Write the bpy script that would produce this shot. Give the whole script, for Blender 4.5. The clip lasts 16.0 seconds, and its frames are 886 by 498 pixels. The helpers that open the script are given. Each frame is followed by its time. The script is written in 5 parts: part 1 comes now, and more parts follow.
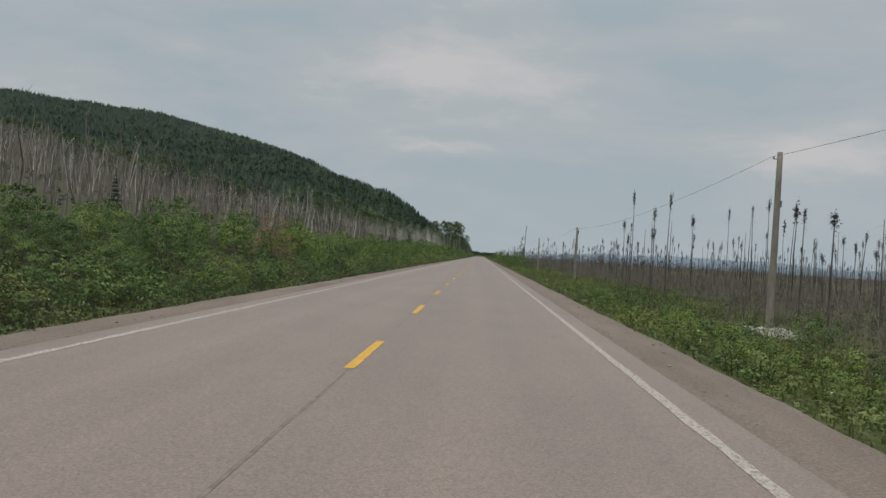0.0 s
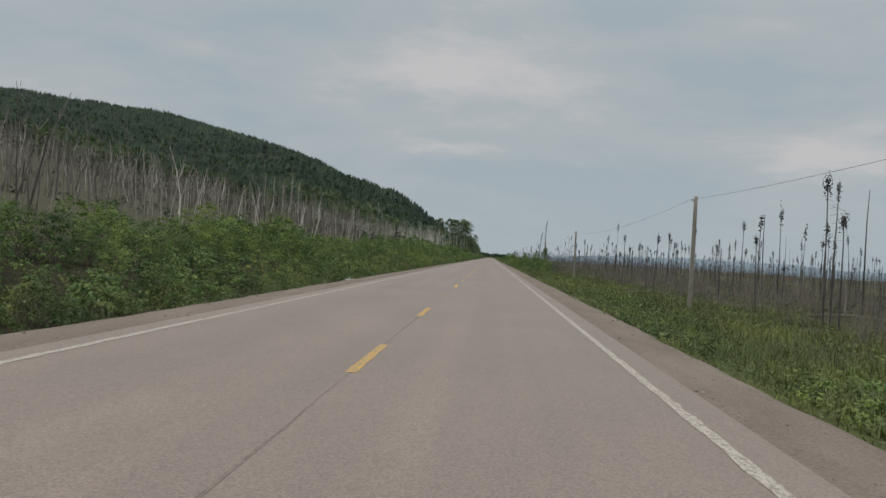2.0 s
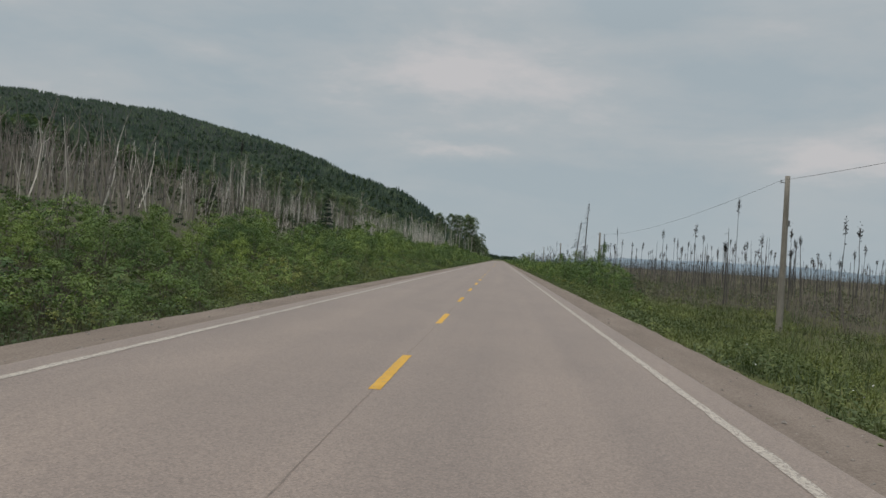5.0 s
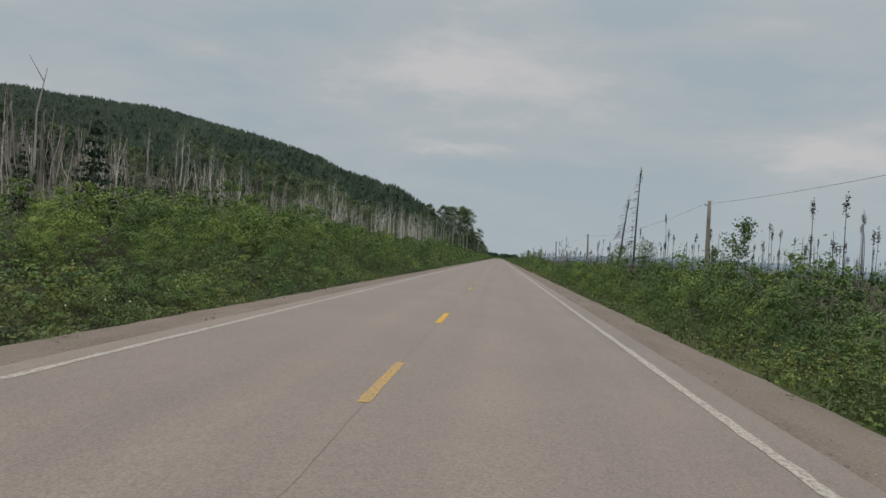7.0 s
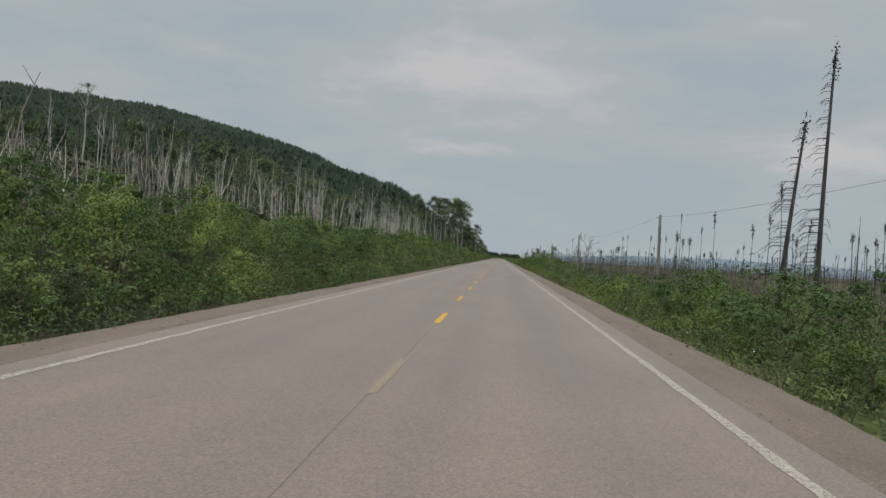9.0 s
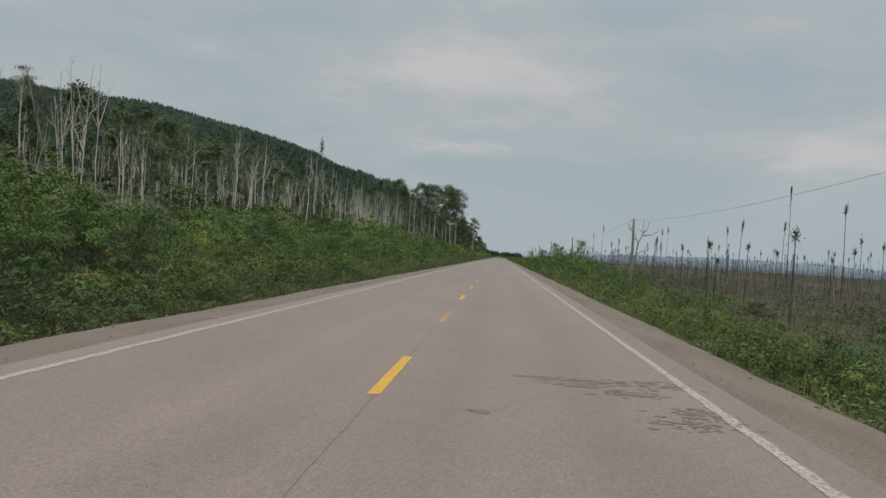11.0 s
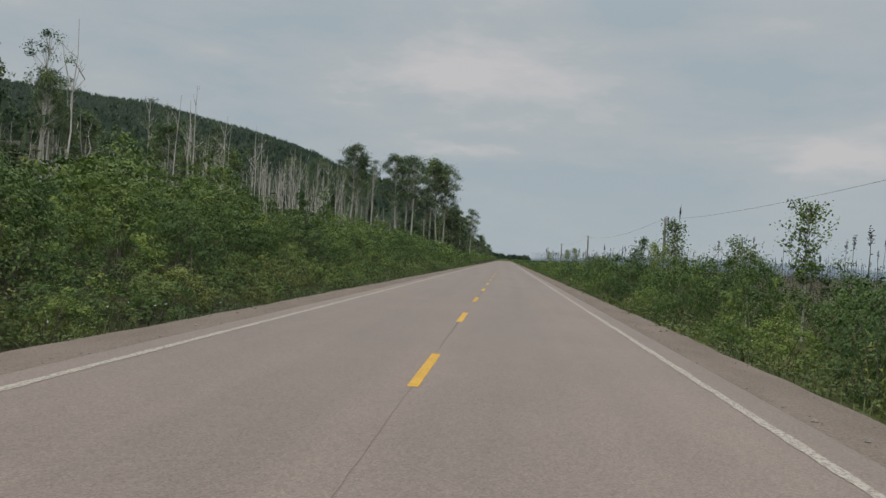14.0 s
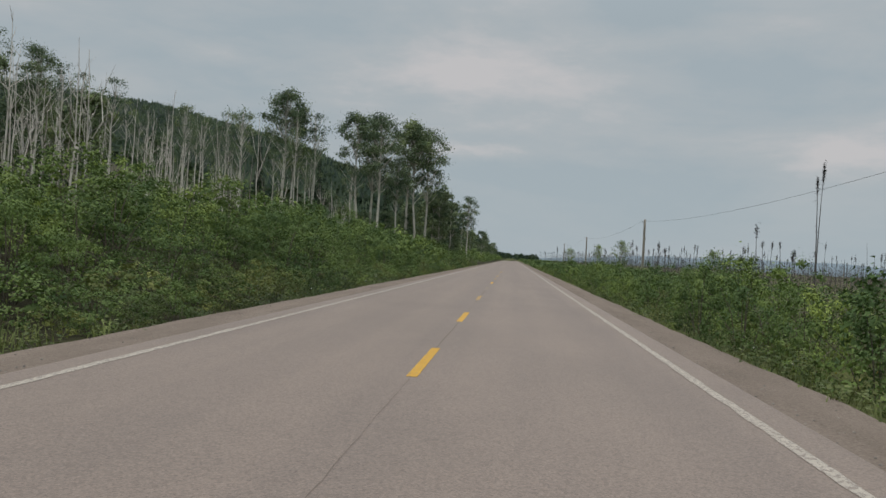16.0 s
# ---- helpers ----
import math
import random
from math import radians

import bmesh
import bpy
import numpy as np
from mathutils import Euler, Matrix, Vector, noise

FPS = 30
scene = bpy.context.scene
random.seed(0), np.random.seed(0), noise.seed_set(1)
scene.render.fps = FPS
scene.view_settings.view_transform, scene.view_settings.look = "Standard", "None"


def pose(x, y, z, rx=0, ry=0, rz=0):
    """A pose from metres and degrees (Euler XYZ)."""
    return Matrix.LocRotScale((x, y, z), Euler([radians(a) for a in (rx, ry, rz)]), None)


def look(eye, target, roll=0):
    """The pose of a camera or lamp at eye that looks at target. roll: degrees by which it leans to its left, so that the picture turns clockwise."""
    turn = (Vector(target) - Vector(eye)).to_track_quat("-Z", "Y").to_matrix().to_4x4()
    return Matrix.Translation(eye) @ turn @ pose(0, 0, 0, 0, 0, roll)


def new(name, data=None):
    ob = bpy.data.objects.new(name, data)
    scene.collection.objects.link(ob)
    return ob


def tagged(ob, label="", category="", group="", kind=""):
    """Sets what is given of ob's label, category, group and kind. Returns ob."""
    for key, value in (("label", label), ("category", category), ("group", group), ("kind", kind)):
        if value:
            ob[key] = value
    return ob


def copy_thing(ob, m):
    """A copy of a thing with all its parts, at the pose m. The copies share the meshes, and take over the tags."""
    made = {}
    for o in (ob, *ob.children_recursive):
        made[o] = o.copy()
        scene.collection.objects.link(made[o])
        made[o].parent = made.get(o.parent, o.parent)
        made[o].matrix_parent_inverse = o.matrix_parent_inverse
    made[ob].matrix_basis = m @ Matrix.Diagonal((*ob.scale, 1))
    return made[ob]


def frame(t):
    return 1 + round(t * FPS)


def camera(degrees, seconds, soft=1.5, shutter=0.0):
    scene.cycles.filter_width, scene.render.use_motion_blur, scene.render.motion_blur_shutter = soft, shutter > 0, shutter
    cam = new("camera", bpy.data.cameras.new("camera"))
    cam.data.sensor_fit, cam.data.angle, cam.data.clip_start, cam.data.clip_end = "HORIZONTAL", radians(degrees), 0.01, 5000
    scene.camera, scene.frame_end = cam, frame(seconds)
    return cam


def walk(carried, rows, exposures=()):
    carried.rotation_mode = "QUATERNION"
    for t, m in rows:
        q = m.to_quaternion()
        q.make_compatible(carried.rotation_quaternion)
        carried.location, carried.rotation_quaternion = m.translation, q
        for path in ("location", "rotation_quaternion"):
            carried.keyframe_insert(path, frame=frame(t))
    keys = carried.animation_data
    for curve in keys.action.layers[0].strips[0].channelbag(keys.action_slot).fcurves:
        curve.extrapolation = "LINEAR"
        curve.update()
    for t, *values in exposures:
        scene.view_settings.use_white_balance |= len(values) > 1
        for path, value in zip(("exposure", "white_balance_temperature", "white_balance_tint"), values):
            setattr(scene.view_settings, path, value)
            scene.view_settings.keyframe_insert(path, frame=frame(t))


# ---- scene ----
cam = camera(56.4, 16.0)
PATH = [
    (0, (1.474, -0.498, 1.425), (1.381, 1.500, 1.435), 3.52),
    (0.5, (1.515, 13.190, 1.431), (1.418, 15.187, 1.441), 3.52),
    (1, (1.460, 26.608, 1.416), (1.356, 28.605, 1.430), 3.52),
    (1.5, (1.453, 40.538, 1.427), (1.343, 42.535, 1.440), 3.64),
    (2, (1.511, 53.889, 1.421), (1.394, 55.885, 1.433), 3.60),
    (2.5, (1.435, 67.453, 1.425), (1.311, 69.449, 1.436), 3.43),
    (3, (1.357, 81.154, 1.430), (1.227, 83.150, 1.441), 3.44),
    (3.5, (1.306, 94.899, 1.419), (1.169, 96.894, 1.430), 3.44),
    (4, (1.226, 108.360, 1.455), (1.088, 110.355, 1.469), 3.81),
    (6.5, (1.250, 176.543, 1.447), (1.110, 178.538, 1.464), 3.42),
    (7, (1.197, 190.119, 1.458), (1.060, 192.115, 1.470), 3.52),
    (7.5, (1.238, 203.651, 1.447), (1.102, 205.647, 1.460), 3.42),
    (8, (1.235, 217.123, 1.464), (1.098, 219.119, 1.476), 3.51),
    (10.5, (1.204, 284.427, 1.460), (1.066, 286.422, 1.471), 3.56),
    (11, (1.174, 298.233, 1.455), (1.035, 300.228, 1.464), 3.51),
    (11.5, (1.141, 311.532, 1.431), (0.998, 313.527, 1.441), 3.34),
    (12, (1.100, 325.194, 1.447), (0.955, 327.189, 1.459), 3.26),
    (12.5, (1.058, 338.323, 1.434), (0.912, 340.317, 1.446), 3.36),
    (13, (0.999, 351.773, 1.437), (0.851, 353.768, 1.450), 3.39),
    (13.5, (1.007, 365.013, 1.458), (0.852, 367.007, 1.469), 3.45),
    (14, (0.931, 378.489, 1.437), (0.778, 380.483, 1.452), 3.45),
    (14.5, (0.952, 391.976, 1.458), (0.796, 393.970, 1.477), 3.30),
    (15, (0.957, 405.082, 1.464), (0.802, 407.076, 1.479), 3.36),
    (15.5, (1.068, 418.395, 1.446), (0.909, 420.389, 1.459), 3.35),
    (16, (1.096, 431.676, 1.438), (0.927, 433.669, 1.452), 3.14),
]
walk(cam, [(t, look(eye, target, roll)) for t, eye, target, roll in PATH])

# ---- world, sun, exposure ----
def build_world():
    w = bpy.data.worlds.new("overcast_sky")
    scene.world = w
    w.use_nodes = True
    nt = w.node_tree
    nt.nodes.clear()
    N, L = nt.nodes.new, nt.links.new
    out, bg = N("ShaderNodeOutputWorld"), N("ShaderNodeBackground")
    sky = N("ShaderNodeTexSky")
    sky.sky_type, sky.sun_disc = 'NISHITA', False
    sky.sun_elevation, sky.sun_rotation = radians(SUN_EL), radians(SUN_ROT)
    sky.dust_density, sky.air_density = 2.0, 1.0
    co = N("ShaderNodeTexCoord")
    sep = N("ShaderNodeSeparateXYZ")
    L(co.outputs["Generated"], sep.inputs[0])
    up = N("ShaderNodeMath"); up.operation = 'MAXIMUM'; up.inputs[1].default_value = 0.0
    L(sep.outputs[2], up.inputs[0])
    mp = N("ShaderNodeMapping"); mp.inputs["Scale"].default_value = (3.2, 3.2, 11.0)
    mp.inputs["Location"].default_value = (3.1, 1.7, 0.4)
    L(co.outputs["Generated"], mp.inputs["Vector"])
    n1 = N("ShaderNodeTexNoise"); n1.inputs["Scale"].default_value = 1.1; n1.inputs["Detail"].default_value = 7
    n1.inputs["Roughness"].default_value = 0.55; n1.inputs["Distortion"].default_value = 0.35
    L(mp.outputs[0], n1.inputs["Vector"])
    ramp = N("ShaderNodeValToRGB")
    ramp.color_ramp.elements[0].position, ramp.color_ramp.elements[0].color = 0.38, (0.368, 0.428, 0.464, 1)
    ramp.color_ramp.elements[1].position, ramp.color_ramp.elements[1].color = 0.68, (0.55, 0.54, 0.545, 1)
    e = ramp.color_ramp.elements.new(0.53); e.color = (0.428, 0.465, 0.486, 1)
    # the brighter and darker swells of the cloud sheet, by azimuth and height in degrees
    nw = N("ShaderNodeTexNoise"); nw.inputs["Scale"].default_value = 1.0; nw.inputs["Detail"].default_value = 7
    nw.inputs["Roughness"].default_value = 0.62
    mq = N("ShaderNodeMapping"); mq.inputs["Scale"].default_value = (9.0, 9.0, 26.0)
    L(co.outputs["Generated"], mq.inputs["Vector"]); L(mq.outputs[0], nw.inputs["Vector"])
    sw = N("ShaderNodeSeparateXYZ"); L(nw.outputs["Color"], sw.inputs[0])

    def calc(op, a, b=0.0, c=0.0):
        m = N("ShaderNodeMath"); m.operation = op
        for sock, v in zip(m.inputs, (a, b, c)):
            if isinstance(v, (int, float)):
                sock.default_value = v
            else:
                L(v, sock)
        return m.outputs[0]

    az = calc('MULTIPLY', calc('ARCTAN2', sep.outputs[0], sep.outputs[1]), 57.3)
    el = calc('MULTIPLY', calc('ARCSINE', sep.outputs[2]), 57.3)
    az = calc('ADD', az, calc('MULTIPLY', calc('SUBTRACT', sw.outputs[0], 0.5), 9.0))
    el = calc('ADD', el, calc('MULTIPLY', calc('SUBTRACT', sw.outputs[1], 0.5), 4.0))
    total = calc('MULTIPLY_ADD', n1.outputs[0], 0.62, 0.045)
    total = calc('ADD', total, calc('MULTIPLY', sw.outputs[2], 0.26))
    for a0, e0, wa, we, amp in SWELLS:
        qa = calc('POWER', calc('DIVIDE', calc('SUBTRACT', az, a0), wa), 2.0)
        qe = calc('POWER', calc('DIVIDE', calc('SUBTRACT', el, e0), we), 2.0)
        total = calc('ADD', total, calc('MULTIPLY', calc('EXPONENT', calc('MULTIPLY', calc('ADD', qa, qe), -1.0)), amp))
    L(total, ramp.inputs[0])
    # the cloud sheet thickens and evens out towards the horizon
    hz = N("ShaderNodeMapRange"); hz.inputs[1].default_value, hz.inputs[2].default_value = 0.0, 0.13
    hz.inputs[3].default_value, hz.inputs[4].default_value = 0.7, 0.0
    L(up.outputs[0], hz.inputs[0])
    mh = N("ShaderNodeMix"); mh.data_type = 'RGBA'
    L(hz.outputs[0], mh.inputs["Factor"]); L(ramp.outputs[0], mh.inputs[6]); mh.inputs[7].default_value = (0.385, 0.455, 0.50, 1)
    # an overcast sky grows brighter towards the zenith
    zen = N("ShaderNodeMapRange"); zen.inputs[1].default_value, zen.inputs[2].default_value = 0.28, 1.0
    zen.inputs[3].default_value, zen.inputs[4].default_value = 1.0, ZENITH
    L(up.outputs[0], zen.inputs[0])
    ml = N("ShaderNodeMix"); ml.data_type = 'RGBA'; ml.blend_type = 'MULTIPLY'; ml.inputs["Factor"].default_value = 1
    cz = N("ShaderNodeCombineXYZ")
    for k in range(3):
        L(zen.outputs[0], cz.inputs[k])
    L(mh.outputs[2], ml.inputs[6]); L(cz.outputs[0], ml.inputs[7])
    sc = N("ShaderNodeMix"); sc.data_type = 'RGBA'; sc.blend_type = 'MULTIPLY'; sc.inputs["Factor"].default_value = 1
    L(sky.outputs[0], sc.inputs[6]); sc.inputs[7].default_value = (0.06, 0.06, 0.06, 1)
    fin = N("ShaderNodeMix"); fin.data_type = 'RGBA'; fin.inputs["Factor"].default_value = 0.93
    L(sc.outputs[2], fin.inputs[6]); L(ml.outputs[2], fin.inputs[7])
    L(fin.outputs[2], bg.inputs[0]); bg.inputs[1].default_value = 1.0
    L(bg.outputs[0], out.inputs[0])


SUN_EL, SUN_ROT, ZENITH = 66.0, 215.0, 1.8
SWELLS = [(-5.7, 13.2, 7.4, 2.0, 0.176),
          (-12.2, 11.4, 5.1, 1.1, 0.108),
          (-3.7, 7.3, 3.7, 0.7, 0.176),
          (21.2, 7.3, 4.7, 1.1, 0.162),
          (5.8, 10.0, 3.1, 1.3, 0.081),
          (-18.7, 12.4, 4.3, 1.1, 0.068),
          (13.1, 12.5, 5.9, 1.8, -0.081),
          (9.2, 16.6, 5.1, 1.5, -0.081),
          (-25.5, 12.7, 6.3, 3.0, -0.068),
          (18.1, 16.2, 5.9, 1.5, 0.068),
          (-19.8, 7.3, 5.9, 2.5, -0.068),
          (4.2, 5.1, 9.8, 1.5, -0.068)]
build_world()
sun_data = bpy.data.lights.new("sun", 'SUN')
sun_data.energy, sun_data.angle, sun_data.color = 1.2, radians(18), (1.0, 0.96, 0.9)
sun = new("sun", sun_data)
_a, _e = radians(SUN_ROT), radians(SUN_EL)
sun.matrix_world = look((math.sin(_a) * math.cos(_e) * 100, math.cos(_a) * math.cos(_e) * 100, math.sin(_e) * 100), (0, 0, 0))
scene.view_settings.exposure = 0.0


# ---- materials ----
def mat(name):
    m = bpy.data.materials.new(name)
    m.use_nodes = True
    nt = m.node_tree
    return m, nt, nt.nodes.new, nt.links.new, nt.nodes["Principled BSDF"]


def ramp_node(N, stops):
    r = N("ShaderNodeValToRGB")
    el = r.color_ramp.elements
    while len(el) < len(stops):
        el.new(0.5)
    for e, (p, c) in zip(el, stops):
        e.position, e.color = p, (*c, 1)
    return r


def noise_node(N, L, scale, detail=4, rough=0.55, stretch=None, vec=None):
    n = N("ShaderNodeTexNoise")
    n.inputs["Scale"].default_value, n.inputs["Detail"].default_value, n.inputs["Roughness"].default_value = scale, detail, rough
    if vec is None:
        vec = N("ShaderNodeNewGeometry").outputs["Position"]
    if stretch:
        mp = N("ShaderNodeMapping"); mp.inputs["Scale"].default_value = stretch
        L(vec, mp.inputs["Vector"]); vec = mp.outputs[0]
    L(vec, n.inputs["Vector"])
    return n


def mixc(N, L, fac, a, b, blend='MIX'):
    m = N("ShaderNodeMix"); m.data_type, m.blend_type = 'RGBA', blend
    for sock, v in ((m.inputs["Factor"], fac), (m.inputs[6], a), (m.inputs[7], b)):
        if isinstance(v, (int, float)):
            sock.default_value = v
        elif isinstance(v, tuple):
            sock.default_value = (*v, 1)
        else:
            L(v, sock)
    return m.outputs[2]


def bump(N, L, bsdf, height, strength, dist):
    b = N("ShaderNodeBump"); b.inputs["Strength"].default_value, b.inputs["Distance"].default_value = strength, dist
    L(height, b.inputs["Height"]); L(b.outputs[0], bsdf.inputs["Normal"])


def foliage(name, dark, mid, light, patch=0.35, trans=0.12, cell=0.55):
    """Leaves: a colour of its own for every leaf, drifting in patches over the ground."""
    m, nt, N, L, b = mat(name)
    geo = N("ShaderNodeNewGeometry")
    dark, light = (tuple(0.45 * a + 0.55 * b for a, b in zip(c, mid)) for c in (dark, light))
    r = ramp_node(N, [(0.0, dark), (0.5, mid), (1.0, light)])
    L(geo.outputs["Random Per Island"], r.inputs[0])
    n = noise_node(N, L, patch, 3)
    rr = ramp_node(N, [(0.36, (0.72, 0.78, 0.76)), (0.64, (1.18, 1.18, 1.06))])
    L(n.outputs[0], rr.inputs[0])
    c = mixc(N, L, 1.0, r.outputs[0], rr.outputs[0], 'MULTIPLY')
    n2 = noise_node(N, L, patch * 4.5, 2)
    r2 = ramp_node(N, [(0.38, (0.84, 0.87, 0.88)), (0.62, (1.13, 1.11, 1.06))])
    L(n2.outputs[0], r2.inputs[0])
    c = mixc(N, L, 1.0, c, r2.outputs[0], 'MULTIPLY')
    # neighbouring bushes differ in shade
    mp = N("ShaderNodeMapping"); mp.inputs["Scale"].default_value = (1.0, 1.0, 0.55)
    L(geo.outputs["Position"], mp.inputs["Vector"])
    vo = N("ShaderNodeTexVoronoi"); vo.inputs["Scale"].default_value = cell; vo.inputs["Randomness"].default_value = 1.0
    wp = noise_node(N, L, 1.3, 2, vec=mp.outputs[0])
    wv = N("ShaderNodeVectorMath"); wv.operation = 'MULTIPLY_ADD'; wv.inputs[1].default_value = (0.9, 0.9, 0.9)
    L(wp.outputs[1], wv.inputs[0]); L(mp.outputs[0], wv.inputs[2]); L(wv.outputs[0], vo.inputs["Vector"])
    sx = N("ShaderNodeSeparateXYZ"); L(vo.outputs["Color"], sx.inputs[0])
    rv = ramp_node(N, [(0.0, (0.52, 0.62, 0.68)), (0.35, (0.80, 0.90, 0.88)), (0.65, (1.05, 1.08, 1.02)), (1.0, (1.32, 1.34, 1.12))])
    L(sx.outputs[0], rv.inputs[0])
    c = mixc(N, L, 1.0, c, rv.outputs[0], 'MULTIPLY')
    oi = N("ShaderNodeObjectInfo")
    ro = ramp_node(N, [(0.0, (0.78, 0.85, 0.85)), (0.6, (1.05, 1.05, 1.0)), (1.0, (1.2, 1.18, 0.98))])
    L(oi.outputs["Random"], ro.inputs[0])
    c = mixc(N, L, 1.0, c, ro.outputs[0], 'MULTIPLY')
    L(c, b.inputs["Base Color"])
    b.inputs["Roughness"].default_value = 0.6
    b.inputs["Specular IOR Level"].default_value = 0.14
    tr = N("ShaderNodeBsdfTranslucent"); L(mixc(N, L, 1.0, c, (1.05, 1.15, 0.8), 'MULTIPLY'), tr.inputs[0])
    mx = N("ShaderNodeMixShader"); mx.inputs[0].default_value = trans
    L(b.outputs[0], mx.inputs[1]); L(tr.outputs[0], mx.inputs[2])
    L(mx.outputs[0], nt.nodes["Material Output"].inputs[0])
    return m


def bark(name, a, b_, scale=6.0, rough=0.85, low=0.6):
    m, nt, N, L, b = mat(name)
    n = noise_node(N, L, scale, 5, 0.6, (1, 1, 0.25))
    r = ramp_node(N, [(0.3, a), (0.7, b_)])
    L(n.outputs[0], r.inputs[0])
    geo = N("ShaderNodeNewGeometry")
    ri = ramp_node(N, [(0.0, (low, low, low)), (1.0, (1.25, 1.22, 1.18))])
    L(geo.outputs["Random Per Island"], ri.inputs[0])
    L(mixc(N, L, 1.0, r.outputs[0], ri.outputs[0], 'MULTIPLY'), b.inputs["Base Color"])
    b.inputs["Roughness"].default_value = rough
    bump(N, L, b, n.outputs[0], 0.4, 0.02)
    return m


def asphalt_material():
    m, nt, N, L, b = mat("aged_asphalt")
    fine = noise_node(N, L, 55, 3, 0.7)
    vor = N("ShaderNodeTexVoronoi"); vor.inputs["Scale"].default_value = 46
    L(N("ShaderNodeNewGeometry").outputs["Position"], vor.inputs["Vector"])
    rf = ramp_node(N, [(0.3, (0.217, 0.165, 0.137)), (0.5, (0.293, 0.229, 0.193)), (0.75, (0.390, 0.312, 0.266))])
    L(fine.outputs[0], rf.inputs[0])
    rv = ramp_node(N, [(0.0, (0.70, 0.70, 0.71)), (0.5, (1.0, 1.0, 1.0)), (1.0, (1.26, 1.24, 1.2))])
    L(vor.outputs["Color"], rv.inputs[0])
    c = mixc(N, L, 0.8, rf.outputs[0], rv.outputs[0], 'MULTIPLY')
    # wheel paths and paver streaks run along the road
    st = noise_node(N, L, 1.0, 3, 0.5, (1.1, 0.012, 1))
    rs = ramp_node(N, [(0.3, (0.90, 0.90, 0.91)), (0.7, (1.07, 1.06, 1.05))])
    L(st.outputs[0], rs.inputs[0])
    c = mixc(N, L, 1.0, c, rs.outputs[0], 'MULTIPLY')
    big = noise_node(N, L, 0.45, 5, 0.65, (1, 0.5, 1))
    rb = ramp_node(N, [(0.3, (0.9, 0.9, 0.9)), (0.7, (1.06, 1.05, 1.04))])
    L(big.outputs[0], rb.inputs[0])
    c = mixc(N, L, 1.0, c, rb.outputs[0], 'MULTIPLY')
    L(c, b.inputs["Base Color"])
    b.inputs["Roughness"].default_value = 0.6
    b.inputs["Specular IOR Level"].default_value = 0.42
    bump(N, L, b, fine.outputs[0], 0.35, 0.006)
    return m


def paint_material(name, a, b_, wear, under=(0.298, 0.243, 0.210)):
    m, nt, N, L, b = mat(name)
    n = noise_node(N, L, 22, 6, 0.8, (1, 0.6, 1))
    r = ramp_node(N, [(wear, (0, 0, 0)), (wear + 0.06, (1, 1, 1))])
    L(n.outputs[0], r.inputs[0])
    n2 = noise_node(N, L, 2.5, 4, 0.6)
    c2 = ramp_node(N, [(0.3, a), (0.7, b_)])
    L(n2.outputs[0], c2.inputs[0])
    oi = N("ShaderNodeObjectInfo")
    ro = ramp_node(N, [(0.0, (0.82, 0.82, 0.85)), (1.0, (1.06, 1.06, 1.04))])
    L(oi.outputs["Random"], ro.inputs[0])
    c = mixc(N, L, 1.0, c2.outputs[0], ro.outputs[0], 'MULTIPLY')
    L(mixc(N, L, r.outputs[0], under, c), b.inputs["Base Color"])
    b.inputs["Roughness"].default_value = 0.7
    return m


def gravel_material(name, a, b_, c_):
    m, nt, N, L, b = mat(name)
    n = noise_node(N, L, 30, 4, 0.75)
    r = ramp_node(N, [(0.3, a), (0.5, b_), (0.72, c_)])
    L(n.outputs[0], r.inputs[0])
    big = noise_node(N, L, 0.8, 4, 0.6, (1.6, 0.35, 1))
    rb = ramp_node(N, [(0.32, (0.84, 0.83, 0.82)), (0.68, (1.1, 1.1, 1.1))])
    L(big.outputs[0], rb.inputs[0])
    L(mixc(N, L, 1.0, r.outputs[0], rb.outputs[0], 'MULTIPLY'), b.inputs["Base Color"])
    b.inputs["Roughness"].default_value = 0.95
    b.inputs["Specular IOR Level"].default_value = 0.2
    bump(N, L, b, n.outputs[0], 0.6, 0.02)
    return m


